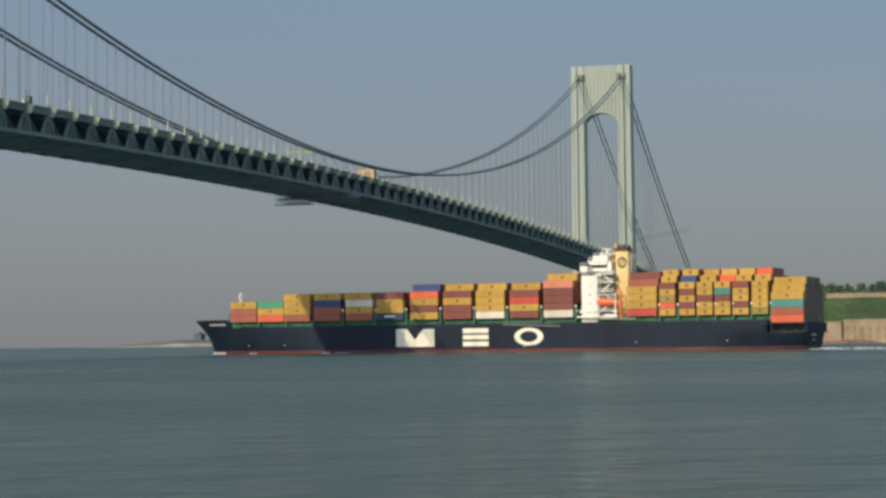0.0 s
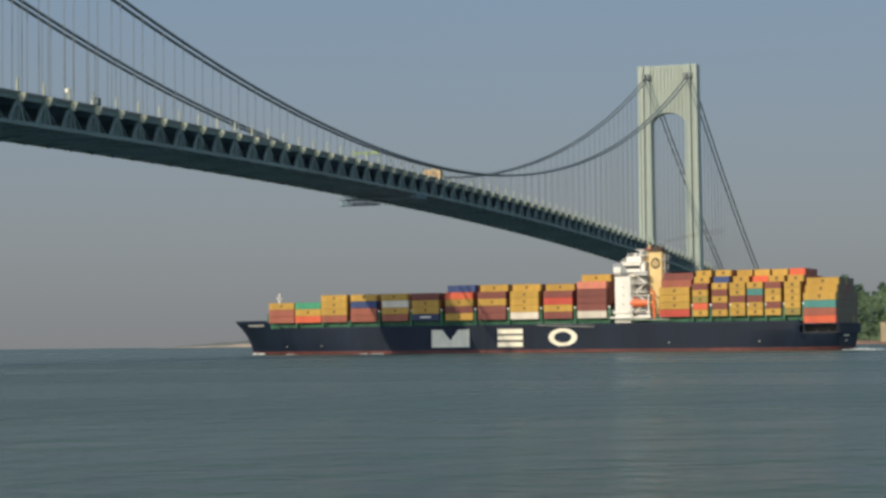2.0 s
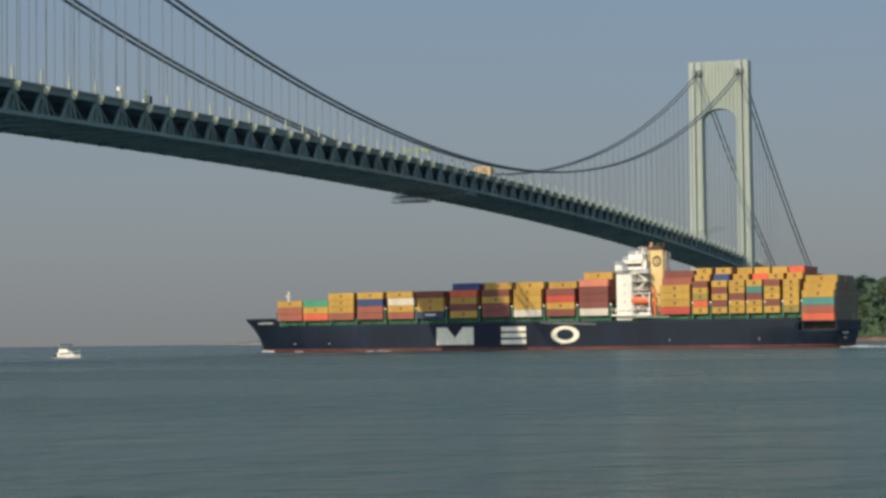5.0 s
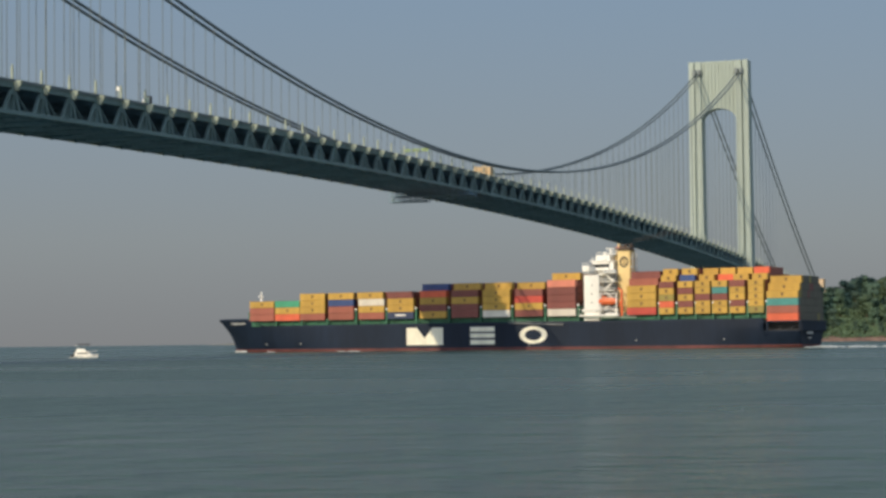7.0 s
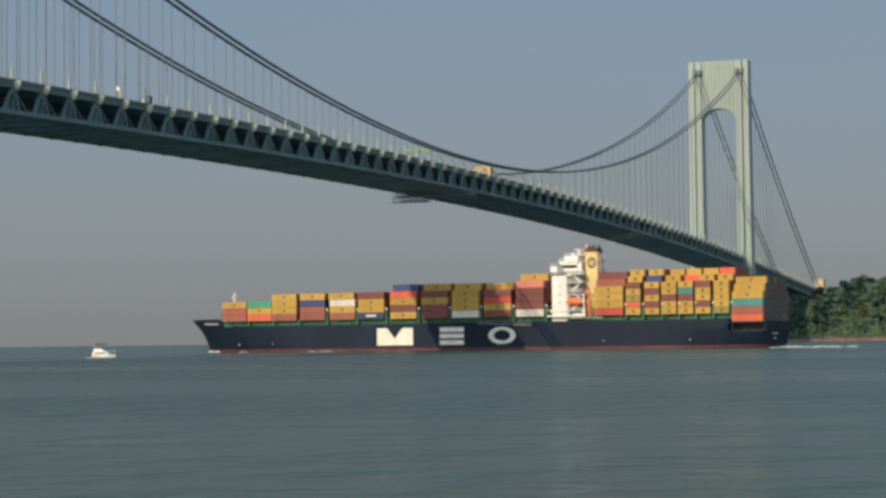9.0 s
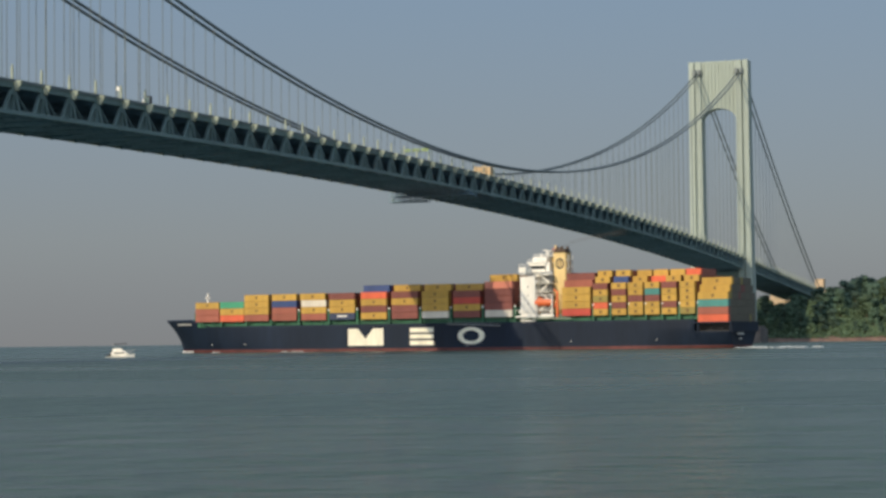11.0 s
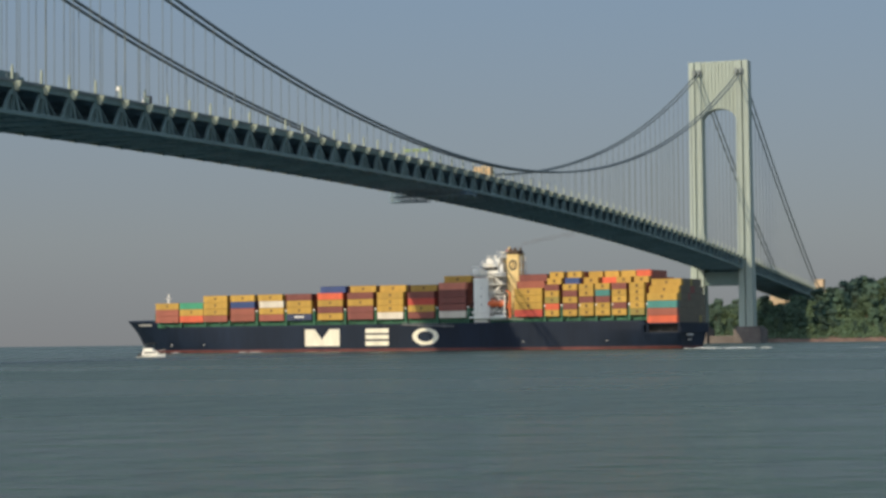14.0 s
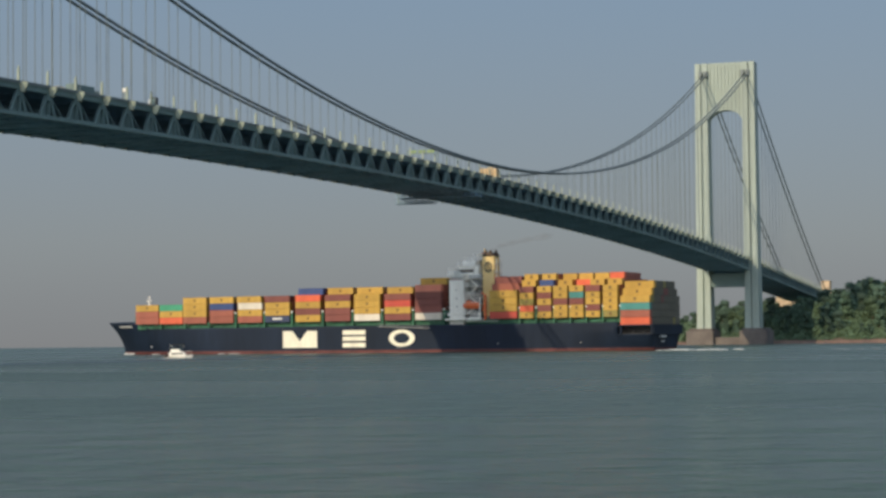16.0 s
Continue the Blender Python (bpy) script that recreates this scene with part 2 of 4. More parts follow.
def tube(bm, pts, r, sides=8):
    pts = [Vector(p) for p in pts]
    rings = []
    for i, p in enumerate(pts):
        d = (pts[min(i + 1, len(pts) - 1)] - pts[max(i - 1, 0)]).normalized()
        s = d.cross(Vector((0, 0, 1)))
        if s.length < 1e-3:
            s = Vector((1, 0, 0))
        s.normalize()
        u = s.cross(d)
        rr = r[i] if isinstance(r, (list, tuple)) else r
        rings.append([bm.verts.new(p + s * rr * math.cos(k * math.tau / sides) + u * rr * math.sin(k * math.tau / sides)) for k in range(sides)])
    for a, b in zip(rings, rings[1:]):
        for k in range(sides):
            bm.faces.new((a[k], a[(k + 1) % sides], b[(k + 1) % sides], b[k]))
    bm.faces.new(rings[0][::-1])
    bm.faces.new(rings[-1])


def thing(name, label, category, group="", kind=""):
    return tagged(new(name), label, category, group, kind)


# ---- water, far coast, shore ----
def build_water():
    bm = bmesh.new()
    bmesh.ops.create_circle(bm, cap_ends=True, segments=96, radius=5600)
    me = bpy.data.meshes.new("water")
    bm.to_mesh(me)
    bm.free()
    me.materials.append(WATER)
    ob = new("water", me)
    ob.location = (EYE[0], EYE[1], 0)
    tagged(ob, "grey-green rippled harbour water under a hazy morning sky", "water", kind="structure")


def shore_edge(y):
    e = 66 + 8 * math.sin(y * 0.021) + 4 * math.sin(y * 0.083 + 1)
    if y < -120:
        e -= 20 * min(1, (-120 - y) / 25)
    if y > 60:
        e += (y - 60) * 2.0
    return e


def shore_height(x, y):
    """The island: a low rocky edge, then a slope, steeper under the woods."""
    d = x - shore_edge(y)
    if d < 0:
        return -2.0
    top = 31 - 15 * max(0.0, min(1.0, (y + 70) / 60))
    if y < -135:
        h = 2.6 * min(1, d / 5) + max(0, min(1, (d - 40) / 62)) * 33.5
    else:
        h = 2.6 * min(1, d / 5) + max(0, min(1, (d - 14) / 110)) ** 0.8 * top
    return h + noise.noise(Vector((x * 0.03, y * 0.03, 0))) * 1.4 * min(1, d / 20)


def build_shore():
    xs = [36 + 6 * i for i in range(46)] + [312 + 30 * i for i in range(1, 12)]
    ys = [-420 + 8 * i for i in range(0, 76)]
    vs = [(x, y, shore_height(x, y)) for x in xs for y in ys]
    n = len(ys)
    fs = [(i * n + j, (i + 1) * n + j, (i + 1) * n + j + 1, i * n + j + 1) for i in range(len(xs) - 1) for j in range(n - 1)]
    ob = mesh_ob("ground", vs, fs, GRASS)
    ob.data.materials.append(SOIL)
    for p in ob.data.polygons:
        p.material_index = 1 if p.center.z < 3.6 else 0
        p.use_smooth = True
    tagged(ob, "grassy island slope above a low reddish rocky shore", "ground", kind="structure")


def tree_variant(seed):
    """A broad-leaved tree: tapered trunk, limbs, a crown of leafy clumps with gaps."""
    rnd = random.Random(seed)
    H = rnd.uniform(12, 16)
    tree = thing("tree", "dense dark green broad-leaved tree on the wooded shore", "tree", "trees on the shore")
    bm = bmesh.new()
    tube(bm, [(0, 0, -1.5), (0.1, 0, H * 0.3), (0.3, 0.2, H * 0.6)], [0.5, 0.36, 0.16], 7)
    heads = []
    for k in range(18):
        a, r = rnd.uniform(0, math.tau), rnd.uniform(0.5, 4.3)
        z = H * rnd.uniform(0.17, 0.92)
        r *= 1.05 - 0.55 * (z / H)
        c = Vector((r * math.cos(a), r * math.sin(a), z))
        heads.append((c, rnd.uniform(1.5, 2.6)))
        if k < 6:
            tube(bm, [(0.1, 0, H * 0.28), tuple(c * 0.6 + Vector((0, 0, H * 0.12))), tuple(c)], [0.2, 0.12, 0.05], 5)
    part("trunk", bm, BARK, tree)
    bm = bmesh.new()
    for c, r in heads:
        res = bmesh.ops.create_icosphere(bm, subdivisions=2, radius=r * 0.8)
        for v in res["verts"]:
            n = v.co.normalized()
            v.co = c + Vector((v.co.x, v.co.y, v.co.z * 0.85)) * (1 + 0.45 * noise.noise(n * 2.1 + c))
        for q in range(46):
            d = Vector((rnd.gauss(0, 1), rnd.gauss(0, 1), rnd.gauss(0, 0.8))).normalized()
            at = c + d * r * rnd.uniform(0.75, 1.15)
            u = Vector((rnd.gauss(0, 1), rnd.gauss(0, 1), rnd.gauss(0, 1))).normalized()
            w = u.cross(d).normalized() if u.cross(d).length > 0.01 else Vector((1, 0, 0))
            s = rnd.uniform(0.28, 0.6)
            bm.faces.new([bm.verts.new(at + o) for o in (u * s, w * s, -u * s * 0.8, -w * s)])
    me = bpy.data.meshes.new("crown")
    bm.to_mesh(me)
    bm.free()
    me.materials.append(LEAF[seed % 3])
    share("crown", me, tree)
    return tree


def build_trees():
    rnd = random.Random(11)
    first = [tree_variant(k) for k in range(6)]
    spots = []
    def scatter(n, x0, x1, y0, y1, gap):
        k = 0
        while n and k < 4000:
            k += 1
            x, y = rnd.uniform(x0, x1), rnd.uniform(y0, y1)
            if x - shore_edge(y) < 8 or any((x - a) ** 2 + (y - c) ** 2 < gap * gap for a, c in spots):
                continue
            spots.append((x, y))
            n -= 1
    scatter(70, 78, 150, -150, 60, 6.5)
    scatter(75, 150, 230, -150, 70, 7.5)
    scatter(90, 225, 290, -330, 60, 6)
    scatter(110, 164, 225, -300, -150, 5)
    for k, (x, y) in enumerate(spots):
        s = rnd.uniform(0.72, 1.28) * (0.72 if x - shore_edge(y) < 28 else 1)
        if y < -115:
            s *= 0.72
        elif y < -62 and x > 105:
            s *= 1.3
        m = pose(x, y, shore_height(x, y), 0, 0, rnd.uniform(0, 360))
        if k < len(first):
            first[k].matrix_basis = m
            t = first[k]
        else:
            t = copy_thing(first[k % len(first)], m)
        t.scale = (s * rnd.uniform(0.95, 1.1), s, s)


def build_scrub():
    """Low brush along the foot of the slope."""
    rnd = random.Random(5)
    vs, fs = [], []
    for k in range(15000):
        y = rnd.uniform(-150, 70)
        x = shore_edge(y) + (rnd.uniform(7, 60) if k < 6000 else rnd.uniform(60, 220))
        z = shore_height(x, y) + rnd.uniform(0.1, 3.0 if k < 6000 else 6.0)
        c, s = Vector((x, y, z)), rnd.uniform(0.5, 1.3) * (1 if k < 6000 else 1.3)
        u = Vector((rnd.gauss(0, 1), rnd.gauss(0, 1), rnd.gauss(0, 1))).normalized()
        w = u.orthogonal().normalized()
        a = len(vs)
        vs += [c + u * s, c + w * s, c - u * s, c - w * s]
        fs.append((a, a + 1, a + 2, a + 3))
    ob = mesh_ob("undergrowth", vs, fs, LEAF[1])
    tagged(ob, "tangled green undergrowth along the foot of the slope", "undergrowth", kind="stuff")


def build_fort():
    fort = thing("harbor_fort", "old tan stone harbour fort with rows of gun openings", "fort")
    # wall with through openings, built from piers, sills and lintels
    y0, y1, xf = -172.0, -330.0, 57.0
    part("wall", boxes((xf + 1.2, xf + 9, y1, y0, -1, 16.6)), STONE, fort, "shadowed inner stone wall")
    part("cornice", boxes((xf - 0.5, xf + 9.2, y1, y0 + 0.4, 16.6, 17.9), (xf - 0.3, xf, y1, y0, 15.2, 15.7), bevel=0.12), STONE, fort)
    n = 28
    step = (y0 - y1) / n
    for k in range(n):
        ya = y0 - k * step
        a, b = ya - step * 0.66, ya - step * 0.34
        part("stone_bay", boxes((xf, xf + 1.2, b, ya, -1, 16.6), (xf, xf + 1.2, ya - step, a, -1, 16.6), (xf, xf + 1.2, a, b, -1, 3.0),
                                (xf, xf + 1.2, a, b, 6.0, 9.0), (xf, xf + 1.2, a, b, 12.2, 16.6), (xf - 0.25, xf, a - 0.2, b + 0.2, 2.6, 3.0), (xf - 0.25, xf, a - 0.2, b + 0.2, 8.6, 9.0)), STONE, fort)
    part("bastion", boxes((xf - 4, xf + 6, -170.5, -148, -1, 15.5), (xf - 4.3, xf + 6.3, -170.8, -147.7, 15.5, 16.4), bevel=0.2), STONE, fort, "square tan stone bastion")
    wall = thing("retaining_wall", "long pale stone retaining wall on the grassy hill", "wall")
    for k in range(20):
        part("wall_block", boxes((158, 160.5, -150 - 10 * k - 9.9, -150 - 10 * k, 33, 39.5), (157.7, 160.8, -150 - 10 * k - 9.9, -150 - 10 * k, 39.5, 40.2)), STONE, wall)


def build_anchorage():
    an = thing("bridge_anchorage", "sunlit tan concrete anchorage at the bridge end", "anchorage")
    part("block", boxes((372, 430, -24, 29, 0, 44.0), (376, 430, -22, 25, 44.0, 46.0), bevel=0.4), ANCHOR, an)
    part("portal_block", boxes((416, 428, -14.4, -6.5, 46, 57), (415.5, 428.5, -14.8, -6.1, 57, 58), bevel=0.3), ANCHOR, an)


def build_far_coast():
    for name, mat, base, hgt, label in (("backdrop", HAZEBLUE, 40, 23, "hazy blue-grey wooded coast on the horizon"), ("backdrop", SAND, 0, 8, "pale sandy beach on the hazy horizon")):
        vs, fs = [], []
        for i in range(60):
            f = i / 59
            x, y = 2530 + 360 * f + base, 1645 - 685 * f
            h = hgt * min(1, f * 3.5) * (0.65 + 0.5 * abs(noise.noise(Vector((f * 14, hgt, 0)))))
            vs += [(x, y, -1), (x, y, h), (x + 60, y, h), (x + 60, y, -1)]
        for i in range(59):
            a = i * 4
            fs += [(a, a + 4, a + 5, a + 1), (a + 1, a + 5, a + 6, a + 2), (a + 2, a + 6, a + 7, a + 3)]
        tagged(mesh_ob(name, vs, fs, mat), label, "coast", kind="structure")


def build_far_house():
    h = thing("coastal_building", "small hazy grey building on the far coast", "building")
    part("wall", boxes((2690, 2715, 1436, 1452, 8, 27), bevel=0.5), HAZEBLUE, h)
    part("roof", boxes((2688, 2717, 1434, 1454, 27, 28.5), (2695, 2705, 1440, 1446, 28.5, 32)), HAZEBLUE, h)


# ---- the bridge ----
PITCH = 1298.4 / 87
CABLE_Y, TRUSS_Y, TIP_Y = 15.8, 15.9, 18.9
PHASE = -1300.0 + PITCH / 2
SADDLE_Z, SAG_Z = 203.7, 83.5


def deck_z(x):
    """Top chord of the stiffening truss."""
    if x <= 0:
        return 77.3 - 14.5 * ((x + 649.2) / 649.2) ** 2
    return 62.8 - 0.0448 * x


def cable_z(x):
    if x <= 0:
        return SAG_Z + (SADDLE_Z - SAG_Z) * ((x + 649.2) / 649.2) ** 2
    u = x / 370
    return SADDLE_Z - 155.5 * u - 23.0 * u * (1 - u)


def build_bridge():
    br = thing("suspension_bridge", "long grey-green steel suspension bridge with double-deck truss", "bridge")
    # tower
    for s in (1, -1):
        bm = bmesh.new()
        prof = [(12, 23.6, 7.2), (60, 23.0, 7.0), (205, 22.3, 6.4), (211, 22.3, 6.4)]
        for (z0, o0, l0), (z1, o1, l1) in zip(prof, prof[1:]):
            # a body with two proud cells on its face and a deep groove between them
            for inn0, inn1, out0, out1, e in ((12.9, 13.5, o0 - 0.3, o1 - 0.3, -2.2), (12.6, 13.2, 17.5, 17.3, 0.2), (18.6, 18.3, o0, o1, 0.2)):
                ring0 = [(-l0 - e, inn0), (l0 + e, inn0), (l0 + e, out0), (-l0 - e, out0)]
                ring1 = [(-l1 - e, inn1), (l1 + e, inn1), (l1 + e, out1), (-l1 - e, out1)]
                a = [bm.verts.new((x, s * y, z0)) for x, y in ring0]
                b = [bm.verts.new((x, s * y, z1)) for x, y in ring1]
                for k in range(4):
                    bm.faces.new((a[k], a[(k + 1) % 4], b[(k + 1) % 4], b[k]))
                if z1 == 211:
                    bm.faces.new(b)
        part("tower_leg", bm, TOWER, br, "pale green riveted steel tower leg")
        p = part("pier", boxes((-15, 15, s * 20 - 10.2, s * 20 + 10.2, -3, 10.5), (-12.5, 12.5, s * 20 - 8.6, s * 20 + 8.6, 10.5, 12.2), bevel=0.5), CONCRETE, br, "weathered reddish concrete tower pier")
        for d in (-1.9, 1.9):
            part("cable_saddle", boxes((-8.4, 8.4, s * CABLE_Y + d - 1.35, s * CABLE_Y + d + 1.35, 200.2, 204.8), (-9.6, 9.6, s * CABLE_Y + d * 0.75 - 0.9, s * CABLE_Y + d * 0.75 + 0.9, 200.8, 203.8), bevel=0.3), CABLE, br, "dark steel cable saddle housing")
    part("pier", boxes((-11, 11, -9.6, 9.6, -3, 5.5), bevel=0.4), CONCRETE, br, "low concrete wall joining the piers")
    # portal with an arched soffit
    bm = bmesh.new()
    N = 20
    for x in (-5.2, 5.2):
        pts = [(x, 13.4 * math.cos(math.pi * k / N), 165 + 10.6 * math.sin(math.pi * k / N)) for k in range(N + 1)]
        lo = [bm.verts.new(p) for p in pts]
        hi = [bm.verts.new((x, p[1], 211)) for p in pts]
        for k in range(N):
            bm.faces.new((lo[k], lo[k + 1], hi[k + 1], hi[k]))
        if x < 0:
            first = lo, hi
    for k in range(N):
        for q in (0, 1):
            A, B = first[q], (lo, hi)[q]
            bm.faces.new((A[k], A[k + 1], B[k + 1], B[k]))
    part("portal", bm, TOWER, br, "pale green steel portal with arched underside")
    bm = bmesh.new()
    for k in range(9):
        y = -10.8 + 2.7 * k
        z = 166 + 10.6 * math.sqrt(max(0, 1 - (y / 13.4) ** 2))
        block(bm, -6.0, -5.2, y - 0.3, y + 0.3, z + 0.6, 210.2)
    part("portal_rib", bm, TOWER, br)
    part("cross_strut", boxes((-5, 5, -13.2, 13.2, 43.5, 53), (-5.3, 5.3, -13.2, 13.2, 43.0, 43.5), (-5.3, 5.3, -13.2, 13.2, 48.2, 48.6), bevel=0.15), STEEL, br, "deep steel strut under the lower deck")
    # cables
    for s in (1, -1):
        for d in (-1.5, 1.5):
            bm = bmesh.new()
            tube(bm, [(x, s * CABLE_Y + d, cable_z(x)) for x in [-1298.4 + 15 * i for i in range(86)] + [0]], 0.52)
            part("main_cable", bm, CABLE, br, "paired grey wire-wrapped main cable")
            bm = bmesh.new()
            tube(bm, [(x, s * CABLE_Y + d, cable_z(x)) for x in [370 * i / 20 for i in range(21)]], 0.52)
            part("main_cable", bm, CABLE, br)
    xs = [PHASE + PITCH * i for i in range(111)]
    xs = [x for x in xs if -1290 < x < 355 and abs(x) > 7]
    for s in (1, -1):
        for x in xs:
            z0, z1 = deck_z(x) + 0.6, cable_z(x)
            if z1 - z0 < 2.2:
                continue
            bm = bmesh.new()
            for d in (-1.5, 1.5):
                for e in (-0.25, 0.25):
                    beam(bm, (x + e, s * CABLE_Y + d, z0), (x + e, s * CABLE_Y + d, z1), 0.095)
            su = part("suspender", bm, ROPE, br)
            if z1 - z0 > 5:
                part("socket", boxes((x - 0.28, x + 0.28, s * TRUSS_Y - 0.3, s * TRUSS_Y + 0.3, z0 - 0.5, z0 + 4.0), (x - 0.16, x + 0.16, s * TRUSS_Y - 0.18, s * TRUSS_Y + 0.18, z0 + 4.0, z0 + 4.7), bevel=0.04), GUSSET, su, "pale green steel rope socket")
    # deck: chords, posts, diagonals, brackets, slabs and floor beams
    allx = [PHASE + PITCH * i for i in range(-4, 112)]
    DEPTH = 7.3
    def ribbon(name, mat, y0, y1, up0, up1, label=""):
        vs, fs = [], []
        for x in allx:
            z = deck_z(x)
            vs += [(x, y0, z + up0), (x, y1, z + up0), (x, y1, z + up1), (x, y0, z + up1)]
        for i in range(len(allx) - 1):
            a = 4 * i
            fs += [(a + k, a + (k + 1) % 4, a + 4 + (k + 1) % 4, a + 4 + k) for k in range(4)]
        fs += [(3, 2, 1, 0), tuple(4 * len(allx) - 4 + k for k in range(4))]
        return mesh_ob(name, vs, fs, mat, br, label)
    for s in (1, -1):
        ribbon("top_chord", STEEL, s * TRUSS_Y - 0.5, s * TRUSS_Y + 0.5, -0.95, 0.0)
        ribbon("bottom_chord", STEEL, s * TRUSS_Y - 0.55, s * TRUSS_Y + 0.55, -DEPTH - 0.55, -DEPTH + 0.55)
        ribbon("parapet", CABLE, s * (TRUSS_Y + 0.9) - 0.15, s * (TRUSS_Y + 0.9) + 0.15, 0.55, 1.25)
        ribbon("edge_girder", STEEL, s * (TRUSS_Y + 0.2) - 0.3, s * (TRUSS_Y + 0.2) + 0.3, 0.0, 0.75)
    ribbon("upper_roadway", ROADWAY, -15.9, 15.9, 0.0, 0.45, "asphalt upper roadway")
    ribbon("lower_roadway", DECKING, -14.6, 14.6, -DEPTH + 0.5, -DEPTH + 0.9, "lower roadway lightened to bounce light inside the truss")
    ribbon("soffit", HAZESTEEL, -15.3, 15.3, -DEPTH + 0.30, -DEPTH + 0.48, "steel underside with haze blue put into its colour")
    ribbon("upper_soffit", HAZESTEEL, -15.3, 15.3, -0.10, -0.004)
    ribbon("barrier", GUSSET, -0.4, 0.4, 0.45, 1.3)
    for i, x in enumerate(allx):
        z = deck_z(x)
        part("floor_beam", boxes((x - 0.35, x + 0.35, -15.6, 15.6, z - 2.0, z - 0.02), (x - 0.35, x + 0.35, -15.6, 15.6, z - DEPTH - 0.9, z - DEPTH + 0.48)), HAZESTEEL, br)
        for s in (1, -1):
            bm = boxes((x + 0.2, x + 0.7, s * TRUSS_Y - 0.3, s * TRUSS_Y + 0.3, z - DEPTH + 0.5, z - 0.9), (x - 1.1, x + 1.1, s * TRUSS_Y - 0.47, s * TRUSS_Y + 0.47, z - 2.6, z - 0.9))
            part("truss_post", bm, STEEL, br)
            if s > 0:
                # Pale boxes added along the far edge where bracket ends catch the sun.
                part("drain_box", boxes((x - 1.8, x - 0.6, 16.6, 17.1, z - DEPTH - 0.62, z - DEPTH - 0.3)), GUSSET, br, "small pale box standing for a sunlit bracket end")
                part("drain_box", boxes((x + 0.8, x + 1.6, 16.6, 17.1, z - DEPTH - 0.58, z - DEPTH - 0.28)), GUSSET, br, "small pale box standing for a sunlit bracket end")
            # cantilever bracket: a tapering plate square to the roadway
            bm = bmesh.new()
            q = [(s * (TRUSS_Y + 0.1), z + 0.9), (s * TIP_Y, z + 0.9), (s * (TIP_Y - 0.2), z + 0.1), (s * (TIP_Y - 1.1), z - 1.7), (s * (TRUSS_Y + 0.8), z - 1.7)]
            va, vb = [bm.verts.new((x - 0.3, *v)) for v in q], [bm.verts.new((x + 0.3, *v)) for v in q]
            bm.faces.new(va)
            bm.faces.new(vb[::-1])
            for k in range(5):
                bm.faces.new((va[k], va[(k + 1) % 5], vb[(k + 1) % 5], vb[k]))
            part("bracket", bm, GUSSET, br, "pale sunlit cantilever bracket")
            bm = bmesh.new()
            zl, zr = deck_z(x - 4.2) - DEPTH + 0.4, deck_z(x + 3.4) - DEPTH + 0.4
            beam(bm, (x - 0.2, s * TRUSS_Y, z - 0.6), (x - 4.2, s * TRUSS_Y, zl), 0.8, 0.75)
            beam(bm, (x + 0.4, s * TRUSS_Y, z - 0.6), (x + 3.4, s * TRUSS_Y, zr), 0.7, 0.8)
            beam(bm, (x + 1.8, s * (TRUSS_Y - 0.6), z - 0.9), (x + 8.6, s * (TRUSS_Y - 0.6), deck_z(x + 8.6) - DEPTH + 0.5), 0.25, 0.3)
            part("truss_frame", bm, STEEL, br)
            # web plate between the legs, set back from their faces
            bm = bmesh.new()
            q = [(x + 0.2, z - 1.9), (x + 3.4, zr), (x - 2.2, zl)]
            va, vb = [[bm.verts.new((u, s * (TRUSS_Y - 1.1) + e, w)) for u, w in q] for e in (-0.12, 0.12)]
            bm.faces.new(va)
            bm.faces.new(vb[::-1])
            for k in range(3):
                bm.faces.new((va[k], va[(k + 1) % 3], vb[(k + 1) % 3], vb[k]))
            part("web_plate", bm, STEEL, br)
    bm = bmesh.new()
    for i, (xa, xb) in enumerate(zip(allx, allx[1:])):
        for y in range(-12, 13, 4):
            za, zb = deck_z(xa), deck_z(xb)
            beam(bm, (xa, y, za - DEPTH + 0.1), (xb, y, zb - DEPTH + 0.1), 0.4, 0.8)
        k = -15.2 if i % 2 else 15.2
        beam(bm, (xa, k, za - DEPTH - 0.6), (xb, -k, zb - DEPTH - 0.6), 0.5, 0.4)
    part("stringer", bm, HAZESTEEL, br)
    tagged(br.children[-1], kind="stuff")
    return br


# ---- the ship ----
SHIP_L = 274.0
TIER, ROW = 2.905, 2.47
PORT = 16.1
STACK_Z = 13.4


def ship_pose(t):
    """Outbound under the span."""
    d = t - 15.9
    head = 81.2505 - 0.0183 * d
    c, k = math.cos(radians(head)), math.sin(radians(head))
    x = -734.698 + 0.4312 * d + 0.0037 * d * d + k * PORT
    y = -112.997 + 6.640 * d - 0.0026 * d * d - c * PORT
    return pose(x, y, 0, 0, 0, head)


def hull_half(u, f):
    """Half breadth at u (0 stern to 1 bow) and f (0 keel to 1 deck edge)."""
    if u < 0.16:
        k = u / 0.16
        w = 0.95 + 0.05 * k
        h = min(1, f / 0.6)
        w *= 1 - (1 - k) ** 1.5 * 0.34 * (1 - h) ** 1.3
    elif u > 0.72:
        k = (u - 0.72) / 0.28
        full = 1 - k ** (2.0 + 2.4 * f)
        w = max(0.012, full)
    else:
        w = 1
    return PORT * w


def deck_edge(u):
    s = u * SHIP_L
    if s < 14.9:
        return 6.6
    if s > 240:
        return 11.5 + 3.0 * min(1, (s - 243) / 6) if s > 243 else 11.5
    return 11.3


